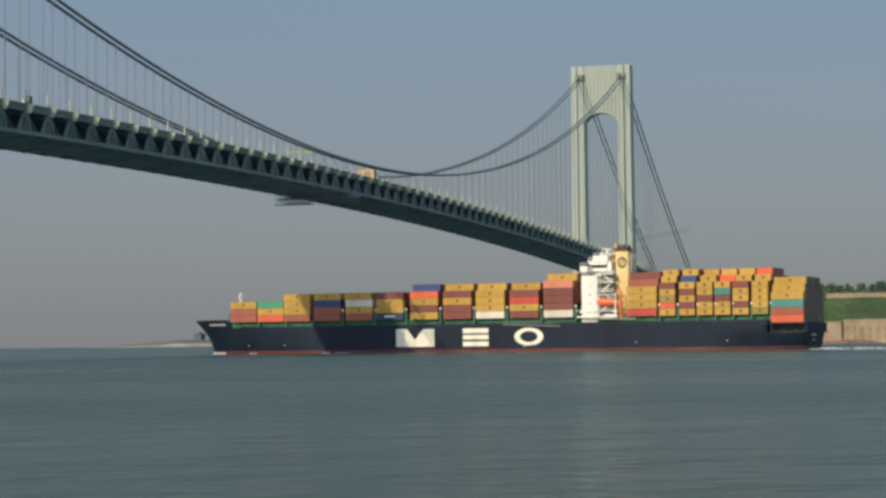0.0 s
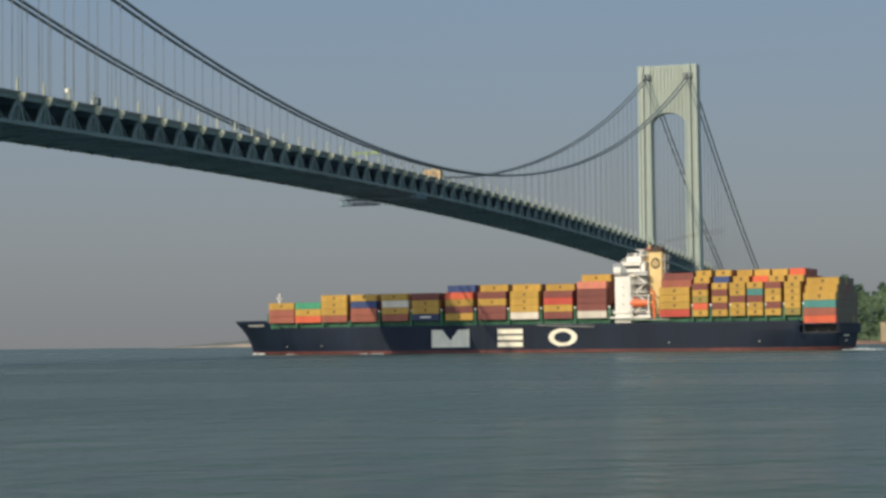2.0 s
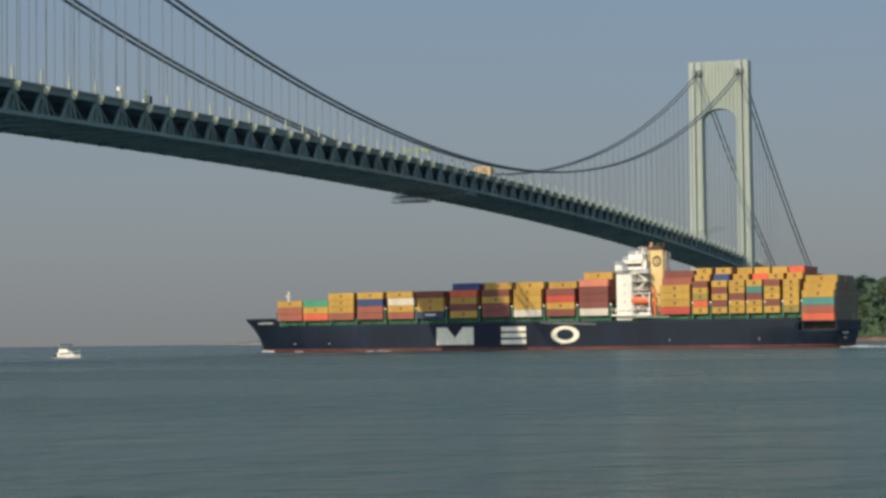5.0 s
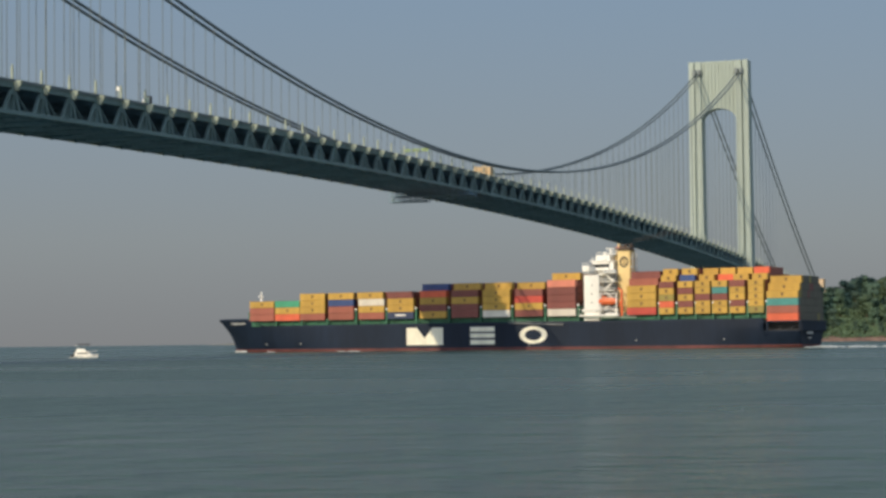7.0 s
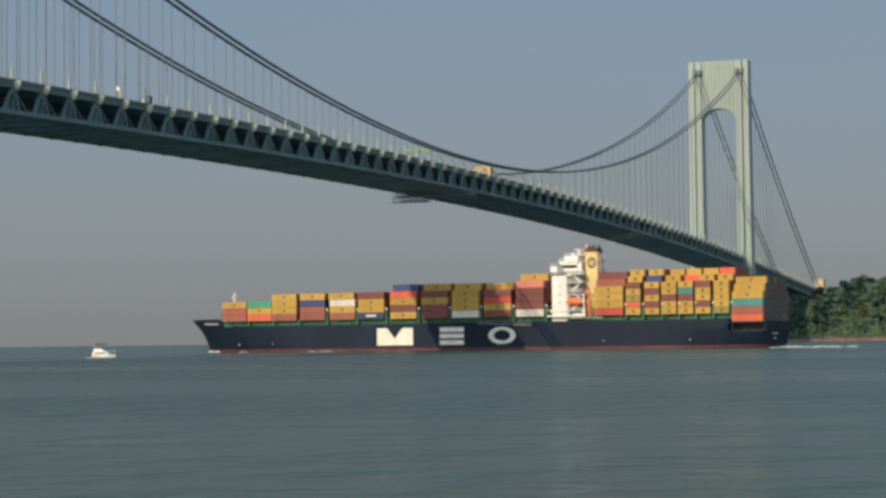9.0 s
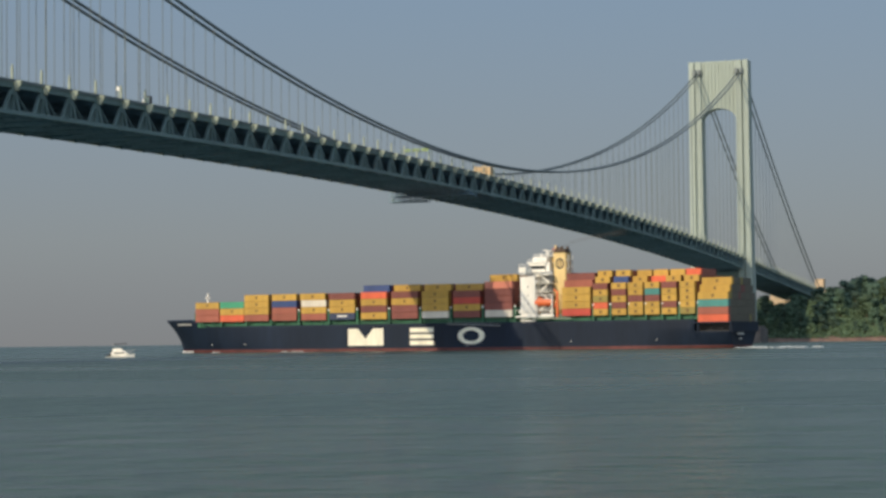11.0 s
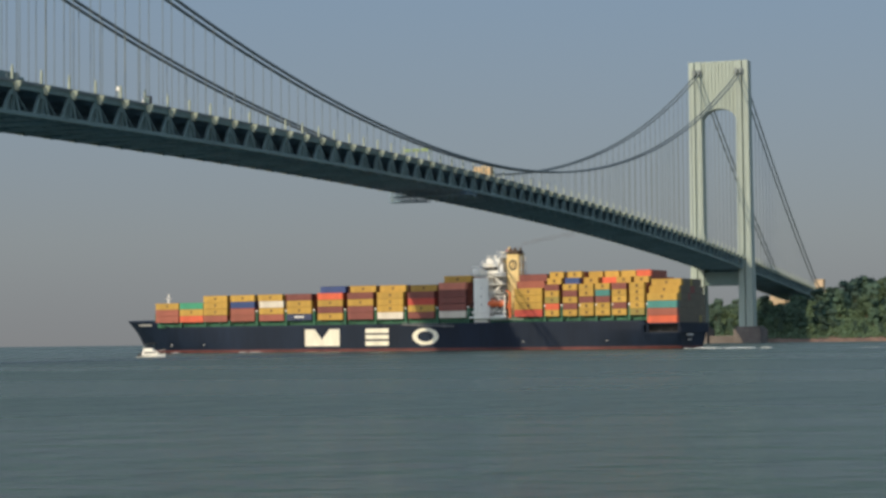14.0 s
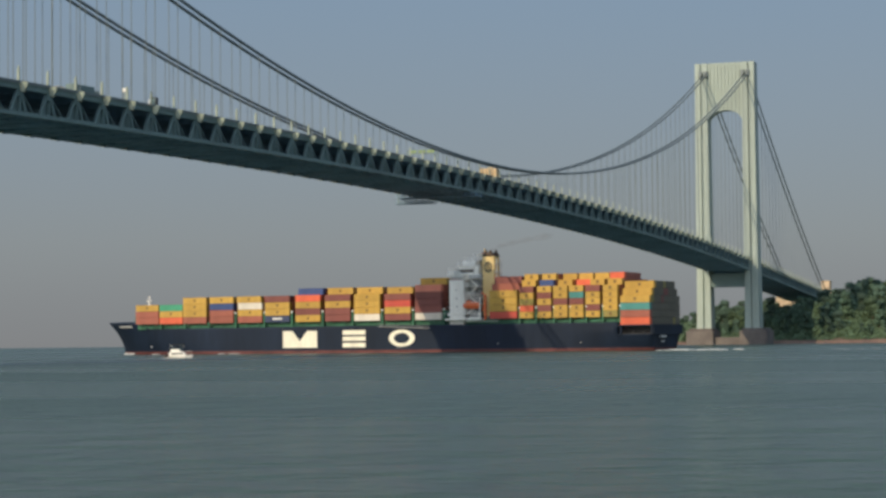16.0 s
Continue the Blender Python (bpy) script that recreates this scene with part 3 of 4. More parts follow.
def build_ship():
    ship = thing("container_ship", "large dark navy container ship loaded with coloured containers", "ship")
    us = [0, 0.01, 0.02, 0.03, 0.04, 0.0543, 0.0545, 0.065, 0.08, 0.1, 0.12, 0.14, 0.16] + [0.16 + 0.56 * i / 12 for i in range(1, 13)] + [0.75, 0.79, 0.83, 0.86, 0.874, 0.88, 0.90, 0.92, 0.94, 0.955, 0.97, 0.98, 0.99, 1.0]
    lv = [i / 14 for i in range(15)]
    def strip(name, mat, zlow, zhigh, label):
        vs, fs = [], []
        for u in us:
            top = deck_edge(u) if zhigh is None else zhigh
            for side in (1, -1):
                for f in lv:
                    z = zlow + (top - zlow) * f
                    g = max(0.0, min(1.0, (z + 1) / 15.0))
                    rake = (9.0 * g ** 2.0 - 9.8) * max(0, (u - 0.8) / 0.2) ** 2 if u > 0.8 else 1.0 * (1 - g) * max(0, 1 - u / 0.05)
                    vs.append((u * (SHIP_L - 2) + rake, side * hull_half(u, g), z))
        m = len(lv)
        for i in range(len(us) - 1):
            a, b = i * 2 * m, (i + 1) * 2 * m
            for k in range(m - 1):
                fs.append((a + k, b + k, b + k + 1, a + k + 1))
                fs.append((a + m + k, a + m + k + 1, b + m + k + 1, b + m + k))
            fs.append((a + m - 1, b + m - 1, b + 2 * m - 1, a + 2 * m - 1))
        for a in (0, (len(us) - 1) * 2 * m):
            fs += [(a + k, a + k + 1, a + m + k + 1, a + m + k) for k in range(m - 1)]
        ob = mesh_ob(name, vs, fs, mat, ship, label)
        for p in ob.data.polygons:
            p.use_smooth = abs(p.normal.z) < 0.7 and abs(p.normal.x) < 0.8
        return ob
    strip("hull", HULL, 1.2, None, "dark navy blue painted hull")
    strip("boot_topping", BOOT, -2.0, 1.2, "dull red antifouling paint at the waterline")
    # shapes painted on the side
    def plate(name, polys, mat, y=PORT + 0.05):
        bm = bmesh.new()
        for poly in polys:
            a = [bm.verts.new((x, y, z)) for x, z in poly]
            b = [bm.verts.new((x, y - 0.12, z)) for x, z in poly]
            bm.faces.new(a)
            for k in range(len(poly)):
                bm.faces.new((a[k], a[(k + 1) % len(poly)], b[(k + 1) % len(poly)], b[k]))
        bmesh.ops.remove_doubles(bm, verts=bm.verts, dist=0.001)
        return part(name, bm, mat, ship)
    def ring(cx, cz, rx, rz, tx, tz, a0, a1, n=24):
        out = []
        for k in range(n):
            a, b = a0 + (a1 - a0) * k / n, a0 + (a1 - a0) * (k + 1) / n
            out.append([(cx + rx * math.cos(a), cz + rz * math.sin(a)), (cx + rx * math.cos(b), cz + rz * math.sin(b)),
                        (cx + (rx - tx) * math.cos(b), cz + (rz - tz) * math.sin(b)), (cx + (rx - tx) * math.cos(a), cz + (rz - tz) * math.sin(a))])
        return out
    zb, zt = 2.4, 9.5
    plate("emblem", [[(168.0, zb), (168.0, zt), (163.2, zt), (159.6, 5.2), (156.0, zt), (151.1, zt), (151.1, zb)]], EMBLEM)
    for a, b in ((7.6, zt), (5.1, 6.9), (zb, 4.3)):
        plate("emblem_bar", [[(138.6, a), (138.6, b), (127.6, b), (127.6, a)]], EMBLEM)
    plate("emblem", ring(110.4, 6.0, 6.1, 3.5, 2.4, 1.35, 0, math.tau), EMBLEM)
    def flare(u, z, out):
        g = max(0.0, min(1.0, (z + 1) / 15.0))
        return (u * (SHIP_L - 2) + (9.0 * g ** 2.0 - 9.8) * max(0, (u - 0.8) / 0.2) ** 2, hull_half(u, g) + out, z)
    for k in range(9):
        u0, u1 = 0.922 + 0.0046 * k, 0.922 + 0.0046 * k + 0.0035
        q = [flare(u, z, o) for o in (0.12, -0.1) for u, z in ((u0, 12.0), (u1, 12.0), (u1, 12.8), (u0, 12.8))]
        mesh_ob("name_bar", q, [(0, 1, 2, 3), (7, 6, 5, 4), (0, 4, 5, 1), (1, 5, 6, 2), (2, 6, 7, 3), (3, 7, 4, 0)], GREYWHITE, ship)
    # containers: bays by distance from the stern; tier height, then colours from the deck up
    long_bays = dict(A=(232.5, 2.82, "brown brown yellow"), B=(219.7, 2.82, "orange yellow green"), C=(207.2, 2.83, "brown yellow yellow yellow"),
                     D=(193.2, 2.83, "brown brown blue yellow"), E=(178.6, 2.83, "brown yellow white yellow"), F=(164.7, 2.81, "navy yellow yellow maroon"),
                     G=(149.5, 2.83, "yellow maroon yellow orange"), H=(134.9, 2.82, "maroon maroon yellow maroon"), I=(120.7, 2.80, "white yellow yellow yellow"),
                     J=(106.2, 2.76, "maroon yellow red maroon"), K=(91.85, 2.87, "white maroon maroon maroon salmon"), L=(57.8, 2.83, "red yellow yellow yellow"),
                     S=(0.95, 2.85, "orange brown teal yellow yellow yellow"))
    short_bays = dict(M=(50.5, 2.53, "yellow orange olive yellow maroon"), N=(42.7, 2.53, "yellow maroon yellow maroon yellow"), O=(35.7, 2.53, "yellow yellow maroon yellow yellow"),
                      P=(28.8, 2.53, "yellow yellow maroon teal yellow"), Q=(21.8, 2.53, "yellow maroon yellow yellow maroon"), R=(14.35, 2.53, "olive yellow yellow yellow yellow"))
    inner = dict(G=["1 blue"], H=["1 yellow"], I=["1 yellow"], J=["1 yellow"], K=["2 yellow"], L=["1 brown", "2 maroon"],
                 M=["1 yellow", "2 yellow"], N=["1 blue", "2 yellow"], O=["2 yellow", "4 yellow"], P=["3 orange", "4 yellow"], Q=["2 yellow", "4 yellow"], R=["2 yellow", "3 orange"], S=[])
    meshes = {}
    def container_mesh(L, h, colour):
        key = (L, h, colour)
        if key not in meshes:
            # one shell: a corrugated side between proud corner posts and rails
            bm = bmesh.new()
            w, h = 2.40, h - 0.09
            n = int(L / 0.62)
            prof = [(0.0, w), (0.24, w)]
            for k in range(n):
                x = 0.3 + (L - 0.6) * k / n
                prof += [(x, w - 0.10), (x + (L - 0.6) / n * 0.5, w - 0.04)]
            prof += [(L - 0.24, w), (L, w)]
            lo, hi, lo2, hi2 = [], [], [], []
            for x, y in prof:
                lo.append(bm.verts.new((x, y, 0.15)))
                hi.append(bm.verts.new((x, y, h - 0.13)))
                lo2.append(bm.verts.new((x, w, 0)))
                hi2.append(bm.verts.new((x, w, h)))
            for k in range(len(prof) - 1):
                bm.faces.new((lo[k], lo[k + 1], hi[k + 1], hi[k]))
                bm.faces.new((lo2[k], lo2[k + 1], lo[k + 1], lo[k]))
                bm.faces.new((hi[k], hi[k + 1], hi2[k + 1], hi2[k]))
            b4 = [bm.verts.new(v) for v in ((0, 0, 0), (L, 0, 0), (L, 0, h), (0, 0, h))]
            bm.faces.new(b4)
            bm.faces.new([b4[0], b4[1]] + lo2[::-1])
            bm.faces.new([b4[3], b4[2]] + hi2[::-1])
            bm.faces.new((b4[1], b4[2], hi2[-1], hi[-1], lo[-1], lo2[-1]))
            # door end: two leaves set in a frame
            e = bm.faces.new((b4[0], b4[3], hi2[0], hi[0], lo[0], lo2[0]))
            r = bmesh.ops.inset_region(bm, faces=[e], thickness=0.14, depth=-0.07)
            bmesh.ops.recalc_face_normals(bm, faces=bm.faces)
            me = bpy.data.meshes.new("shipping_container")
            bm.to_mesh(me)
            bm.free()
            me.materials.append(BOX[colour])
            meshes[key] = me
        return meshes[key]
    mark = bpy.data.meshes.new("mark")
    bm = boxes((-0.5, 0.5, 0, 0.04, -0.55, 0.55))
    bm.to_mesh(mark)
    bm.free()
    mark.materials.append(BROWNMARK)
    rest_v, rest_f = [], []
    def put(s0, L, row, tier, colour, z0, h):
        c = share("shipping_container", container_mesh(L, h, colour), ship, (s0, PORT - 2.42 - row * ROW, z0 + tier * h), colour + " corrugated steel shipping container")
        if colour in ("yellow", "olive") and row < 4:
            share("mark", mark, c, (L / 2, 2.385, h / 2))
        if colour == "navy" and row == 0:
            part("name_bar", boxes((L / 2 - 2.4, L / 2 + 2.4, 2.385, 2.42, 1.1, 1.75)), WHITE, c, "white painted bar")
    def filler(s0, L, row, tier, z0, h):
        x0, y0, z = s0 + 0.05, PORT - 2.42 - row * ROW, z0 + tier * h
        a = len(rest_v)
        rest_v.extend((x, y, zz) for zz in (z, z + h - 0.1) for y in (y0, y0 + 2.4) for x in (x0, x0 + L - 0.1))
        rest_f.extend(tuple(a + i for i in f) for f in ((0, 2, 3, 1), (4, 5, 7, 6), (0, 1, 5, 4), (2, 6, 7, 3), (0, 4, 6, 2), (1, 3, 7, 5)))
    rnd = random.Random(4)
    for bays, L in ((long_bays, 12.19), (short_bays, 6.06)):
        for key, (s0, h, text) in bays.items():
            z0 = STACK_Z - (3.15 if key == "S" else 0)
            cols = text.split()
            for k, c in enumerate(cols):
                # the two topmost yellow boxes of the aftermost stack stand one and two rows inboard
                row = max(0, k - 3) if key == "S" else 0
                put(s0 + (0.5 if key == "E" and k == 3 else 0), L, row, k, c, z0, h)
            tops = [len(cols)] * 13
            for j, t in enumerate(inner.get(key, [])):
                r0, c = t.split()
                r0 = int(r0)
                put(s0, L, r0, len(cols) + j, c, z0, h)
                for r in range(r0 + 1, 13):
                    tops[r] = len(cols) + j + 1
                tops[r0] = max(tops[r0], len(cols) + j)
            half = {"A": 8, "B": 10}.get(key, 13)
            for r in range(1, half):
                n = tops[r] - (1 if r > 9 and key != "S" and tops[r] > 4 else 0)
                for k in range(n):
                    if key == "S":
                        if (r > 10 and k > 4) or (r > 11 and k > 3) or k - 3 >= r:
                            continue
                        # Door ends face astern: most boxes get the colour darkened for shade.
                        put(s0, L, r, k, rnd.choice(["weathered"] * 10 + ["maroon", "olive"]), z0, h)
                    elif key in "AB" or r > 1 and k < 2 and r < 11:
                        if key in "AB":
                            filler(s0, L, r, k, z0, h)
                    else:
                        filler(s0, L, r, k, z0, h)
    ob = mesh_ob("cargo", rest_v, rest_f, BOX["brown"], ship, "mixed containers filling the inner rows")
    tagged(ob, kind="stuff")
    # hatch coaming, lashing bridges with lamps
    for k, s0 in enumerate([v[0] for v in long_bays.values()][:-1] + [v[0] for v in short_bays.values()]):
        tall = 17.2 if k > 2 else 14.0
        lb = part("lashing_bridge", boxes((s0 - 1.3, s0 - 0.9, -PORT + 0.5, PORT - 0.5, 11.2, tall), (s0 - 1.9, s0 - 0.3, -PORT + 0.6, PORT - 0.6, 12.2, 12.4), (s0 - 1.5, s0 - 0.7, PORT - 0.5, PORT - 0.1, 11.2, tall)), GREEN, ship, "dark green lashing bridge")
        if k > 2:
            part("floodlight", boxes((s0 - 1.5, s0 - 0.7, PORT - 0.6, PORT + 0.0, tall, tall + 0.8), bevel=0.15), WHITE, lb, "white floodlight")
    part("hatch_coaming", boxes((14, 245, -14.0, 14.0, 11.0, 13.3)), GREEN, ship, "dark green hatch coaming")
    s = 16.0
    while s < 246:
        if not 70 < s < 91:
            part("stanchion", boxes((s - 0.14, s + 0.14, PORT - 0.7, PORT - 0.3, 11.2, 13.4)), GREEN, ship)
        s += 6.1
    part("deck_rail", boxes((15, 70, PORT - 0.25, PORT - 0.12, 12.25, 12.33), (91, 244, PORT - 0.25, PORT - 0.12, 12.25, 12.33), (15, 70, PORT - 0.25, PORT - 0.12, 11.75, 11.83), (91, 244, PORT - 0.25, PORT - 0.12, 11.75, 11.83)), GREEN, ship)
    # open mooring deck under the aftermost stack
    part("after_deck", boxes((-0.4, 14.6, -PORT + 0.3, PORT, 9.65, 10.22)), HULL, ship)
    part("transom", boxes((-0.35, 0.15, -PORT + 0.85, PORT - 0.85, 6.3, 10.2)), HULL, ship)
    part("bulkhead", boxes((-0.3, 14.6, PORT - 5.6, PORT - 5.2, 6.5, 9.7)), BLACK, ship)
    for x in (0.4, 13.2):
        part("pillar", boxes((x - 0.3, x + 0.3, PORT - 0.8, PORT - 0.2, 6.5, 9.7)), HULL, ship)
    for x in (4.0, 8.5):
        part("bollard", boxes((x - 0.4, x + 0.4, PORT - 1.8, PORT - 1.0, 6.5, 7.6), bevel=0.15), BLACK, ship)
    # accommodation block
    fitted = set(ship.children)
    part("deckhouse", boxes((81.9, 88.4, -13.5, PORT - 0.5, 11.2, 27.4), bevel=0.12), WHITE, ship, "white painted deckhouse")
    part("deckhouse", boxes((76.5, 81.85, -13.5, PORT - 5.6, 11.2, 29.2), (71.0, 76.4, -12, PORT - 8.2, 11.2, 24.0), bevel=0.1), RECESS, ship, "shaded white after part of the deckhouse")
    for k, z in enumerate((15.0, 18.6, 21.8, 25.0, 28.0)):
        part("side_deck", boxes((75.6, 82.0, PORT - 5.7, PORT - 0.6, z - 0.22, z)), WHITE, ship)
        part("railing", boxes((75.6, 82.0, PORT - 0.72, PORT - 0.62, z + 0.95, z + 1.05), (75.6, 82.0, PORT - 0.72, PORT - 0.62, z + 0.45, z + 0.52), *[(75.6 + 1.05 * i, 75.68 + 1.05 * i, PORT - 0.72, PORT - 0.62, z, z + 1.0) for i in range(7)]), WHITE, ship)
    for z in (17.4, 20.4, 23.4):
        for s in (84.8,):
            part("porthole", boxes((s, s + 0.4, PORT - 0.5, PORT - 0.44, z, z + 0.45)), DARKGLASS, ship)
    part("boat_deck", boxes((73.6, 90.2, -PORT + 0.4, PORT + 0.35, 12.75, 13.35), (73.6, 79.0, PORT + 0.15, PORT + 0.35, 13.35, 13.9), bevel=0.1), WHITE, ship, "white boat deck ledge")
    part("bridge_wing", boxes((85.6, 88.7, -PORT, PORT + 0.1, 28.6, 30.7), (85.8, 88.5, -PORT + 0.2, PORT - 0.1, 27.9, 28.2), bevel=0.12), WHITE, ship)
    part("wheelhouse", boxes((79.6, 87.0, -9.5, 10.5, 29.0, 32.2), (79.0, 87.6, -10.0, 11.0, 32.2, 32.7), (81.5, 86, -8, 8.5, 27.4, 29.0), bevel=0.12), WHITE, ship)
    part("window_band", boxes((79.7, 87.06, -9.0, 10.56, 30.1, 31.3)), DARKGLASS, ship, "dark wheelhouse windows")
    part("compass_deck", boxes((80.5, 86.5, -6.5, 7.5, 32.7, 34.6), (78.2, 80.2, 6.5, 9.5, 29.0, 32.4), bevel=0.1), WHITE, ship)
    # radar mast: four raked legs with braces, two platforms with rails, a yard and a topmast
    bm = bmesh.new()
    feet = [(77.6, 0.2), (80.2, 0.2), (80.2, 3.0), (77.6, 3.0)]
    head = [(78.4, 1.0), (79.6, 1.0), (79.6, 2.2), (78.4, 2.2)]
    for (fx, fy0), (hx, hy) in zip(feet, head):
        beam(bm, (fx, fy0, 29.5), (hx, hy, 36.2), 0.4)
    for k in range(4):
        for z0, z1 in ((30.5, 32.4), (32.4, 34.2), (34.2, 35.9)):
            a, b2 = (z0 - 29.5) / 6.7, (z1 - 29.5) / 6.7
            p = Vector((*feet[k], 0)).lerp(Vector((*head[k], 0)), a)
            q = Vector((*feet[(k + 1) % 4], 0)).lerp(Vector((*head[(k + 1) % 4], 0)), b2)
            beam(bm, (p.x, p.y, z0), (q.x, q.y, z1), 0.2)
    beam(bm, (79, -2.0, 36.6), (79, 5.4, 36.6), 0.35)
    beam(bm, (79, 1.6, 36.2), (79, 1.6, 38.9), 0.55)
    part("radar_mast", bm, BUFF, ship, "buff lattice radar mast")
    part("mast_platform", boxes((76.6, 82.8, -0.8, 4.2, 34.9, 35.1), (77.2, 81.2, -0.2, 3.8, 32.4, 32.6)), WHITE, ship)
    bm = bmesh.new()
    for x in (76.7, 78.2, 79.7, 81.2, 82.7):
        beam(bm, (x, 4.15, 35.1), (x, 4.15, 35.9), 0.1)
    beam(bm, (76.7, 4.15, 35.9), (82.7, 4.15, 35.9), 0.1)
    part("railing", bm, WHITE, ship)
    bm = bmesh.new()
    beam(bm, (80.9, 2.0, 36.9), (84.2, 2.6, 37.1), 0.35)
    beam(bm, (82.4, 2.3, 35.1), (82.4, 2.3, 36.8), 0.5)
    part("radar", bm, WHITE, ship, "white radar scanner on a pedestal")
    for x, y, z in ((80.6, 4.5, 36.4), (83.8, 6.0, 35.6)):
        part("antenna", boxes((x - 0.12, x + 0.12, y - 0.12, y + 0.12, 32.6, z)), WHITE, ship)
    part("radar", boxes((76.9, 79.9, -0.2, 3.2, 37.2, 37.6), (78.3, 79.5, 0.9, 2.3, 36.2, 36.9), bevel=0.1), BOX["salmon"], ship, "faded red radar scanner")
    # satellite domes, searchlight and deck boxes round the wheelhouse
    for x, y, z, r in ((83.2, 5.8, 34.9, 0.7), (81.8, 8.6, 32.9, 0.55)):
        bm = bmesh.new()
        bmesh.ops.create_uvsphere(bm, u_segments=12, v_segments=8, radius=r)
        for v in bm.verts:
            v.co += Vector((x, y, z + r * 0.4))
        tube(bm, [(x, y, z - 1.2), (x, y, z)], 0.22, 8)
        part("satellite_dome", bm, WHITE, ship, "white satellite dome")
    for x0, x1, z in ((80.0, 87.0, 32.7), (85.7, 88.6, 30.7), (81.0, 86.2, 34.6)):
        y = 10.8 if z == 32.7 else PORT if z == 30.7 else 7.3
        n = int((x1 - x0) / 1.0)
        part("railing", boxes((x0, x1, y - 0.06, y, z + 0.95, z + 1.05), (x0, x1, y - 0.06, y, z + 0.5, z + 0.57), *[(x0 + (x1 - x0) * i / n - 0.04, x0 + (x1 - x0) * i / n + 0.04, y - 0.06, y, z, z + 1.0) for i in range(n + 1)]), WHITE, ship)
    for k, z in enumerate((15.0, 18.6, 21.8, 25.0)):
        bm = bmesh.new()
        top = (18.6, 21.8, 25.0, 28.0)[k]
        a, b2 = (76.2, 80.6) if k % 2 else (80.6, 76.2)
        for y in (PORT - 2.6, PORT - 1.7):
            beam(bm, (a, y, z), (b2, y, top), 0.12, 0.3)
        part("stairway", bm, WHITE, ship, "white outside stairway")
    part("storeroom_door", boxes((78.0, 78.9, PORT - 5.62, PORT - 5.54, 15.0, 17.0), (79.8, 80.7, PORT - 5.62, PORT - 5.54, 18.6, 20.6), (78.0, 78.9, PORT - 5.62, PORT - 5.54, 21.8, 23.8)), BLACK, ship, "dark doorway openings")
    for x in (74.8, 83.5, 86.0, 88.4):
        part("liferaft", boxes((x - 0.9, x + 0.7, PORT - 0.3, PORT + 0.1, 14.3, 15.2), bevel=0.2), WHITE, ship)
    part("railing", boxes((73.6, 90.2, PORT + 0.25, PORT + 0.33, 15.3, 15.4), *[(73.7 + 1.5 * i, 73.8 + 1.5 * i, PORT + 0.25, PORT + 0.33, 14.2, 15.35) for i in range(12)]), WHITE, ship)
    part("gangway_housing", boxes((66, 88, PORT - 0.2, PORT + 0.3, 12.05, 12.4), (75, 80, PORT - 0.2, PORT + 0.4, 12.4, 12.8), bevel=0.08), GUSSET, ship)
    # lifeboat in its davit
    bm = bmesh.new()
    rings = []
    for x, r in ((-4.2, 0.35), (-3.6, 0.95), (-2, 1.3), (1.8, 1.35), (3.2, 1.15), (4.0, 0.6), (4.3, 0.2)):
        rings.append([bm.verts.new((78.6 + x, PORT - 1.3 + r * 0.95 * math.cos(k * math.tau / 10), 18.0 + r * math.sin(k * math.tau / 10))) for k in range(10)])
    for p, q in zip(rings, rings[1:]):
        for k in range(10):
            bm.faces.new((p[k], p[(k + 1) % 10], q[(k + 1) % 10], q[k]))
    bm.faces.new(rings[0])
    bm.faces.new(rings[-1])
    lifeboat = part("lifeboat", bm, ORANGE, ship, "orange enclosed lifeboat")
    part("canopy_hatch", boxes((79.0, 81.0, PORT - 2.0, PORT - 0.6, 19.2, 19.8), bevel=0.15), ORANGE, lifeboat)
    bm = bmesh.new()
    for s in (74.6, 81.4):
        beam(bm, (s, PORT - 0.6, 13.5), (s, PORT - 0.6, 20.6), 0.4)
        beam(bm, (s, PORT - 0.6, 20.6), (s, PORT - 2.8, 20.9), 0.4)
    beam(bm, (74.6, PORT - 0.6, 20.6), (81.4, PORT - 0.6, 20.6), 0.3)
    part("davit", bm, WHITE, ship)
    # funnel
    fy = 9.1
    fun = part("funnel", boxes((71.2, 76.6, 3.6, fy, 14, 35.9), bevel=0.4), BUFF, ship, "buff yellow funnel with a dark ring")
    part("funnel_cap", boxes((71.0, 76.8, 3.4, fy + 0.15, 35.9, 36.3), (71.5, 76.2, 3.9, fy - 0.4, 36.3, 37.2), bevel=0.15), SOOT, fun, "soot-browned funnel cap")
    bm = bmesh.new()
    for x, y in ((72.4, 5.0), (73.8, 7.0), (75.0, 5.2), (75.6, 7.6)):
        tube(bm, [(x, y, 36.6), (x, y, 37.5), (x - 0.5, y, 37.9)], 0.55, 10)
    part("exhaust_pipe", bm, SOOT, fun, "sooty exhaust pipes")
    plates = bmesh.new()
    for k in range(24):
        a, c = math.tau * k / 24, math.tau * (k + 1) / 24
        pts = [(73.8 + r * math.cos(t), fy + 0.06, 31.9 + r * 1.05 * math.sin(t)) for r, t in ((1.85, a), (1.85, c), (1.25, c), (1.25, a))]
        plates.faces.new([plates.verts.new(p) for p in pts])
    part("funnel_ring", plates, BLACK, fun, "dark painted ring")
    part("funnel_bar", boxes(*[(73.0, 74.6, fy, fy + 0.05, z, z + 0.35) for z in (31.0, 31.75, 32.5)]), BROWNMARK, fun, "dark painted bars inside the ring")
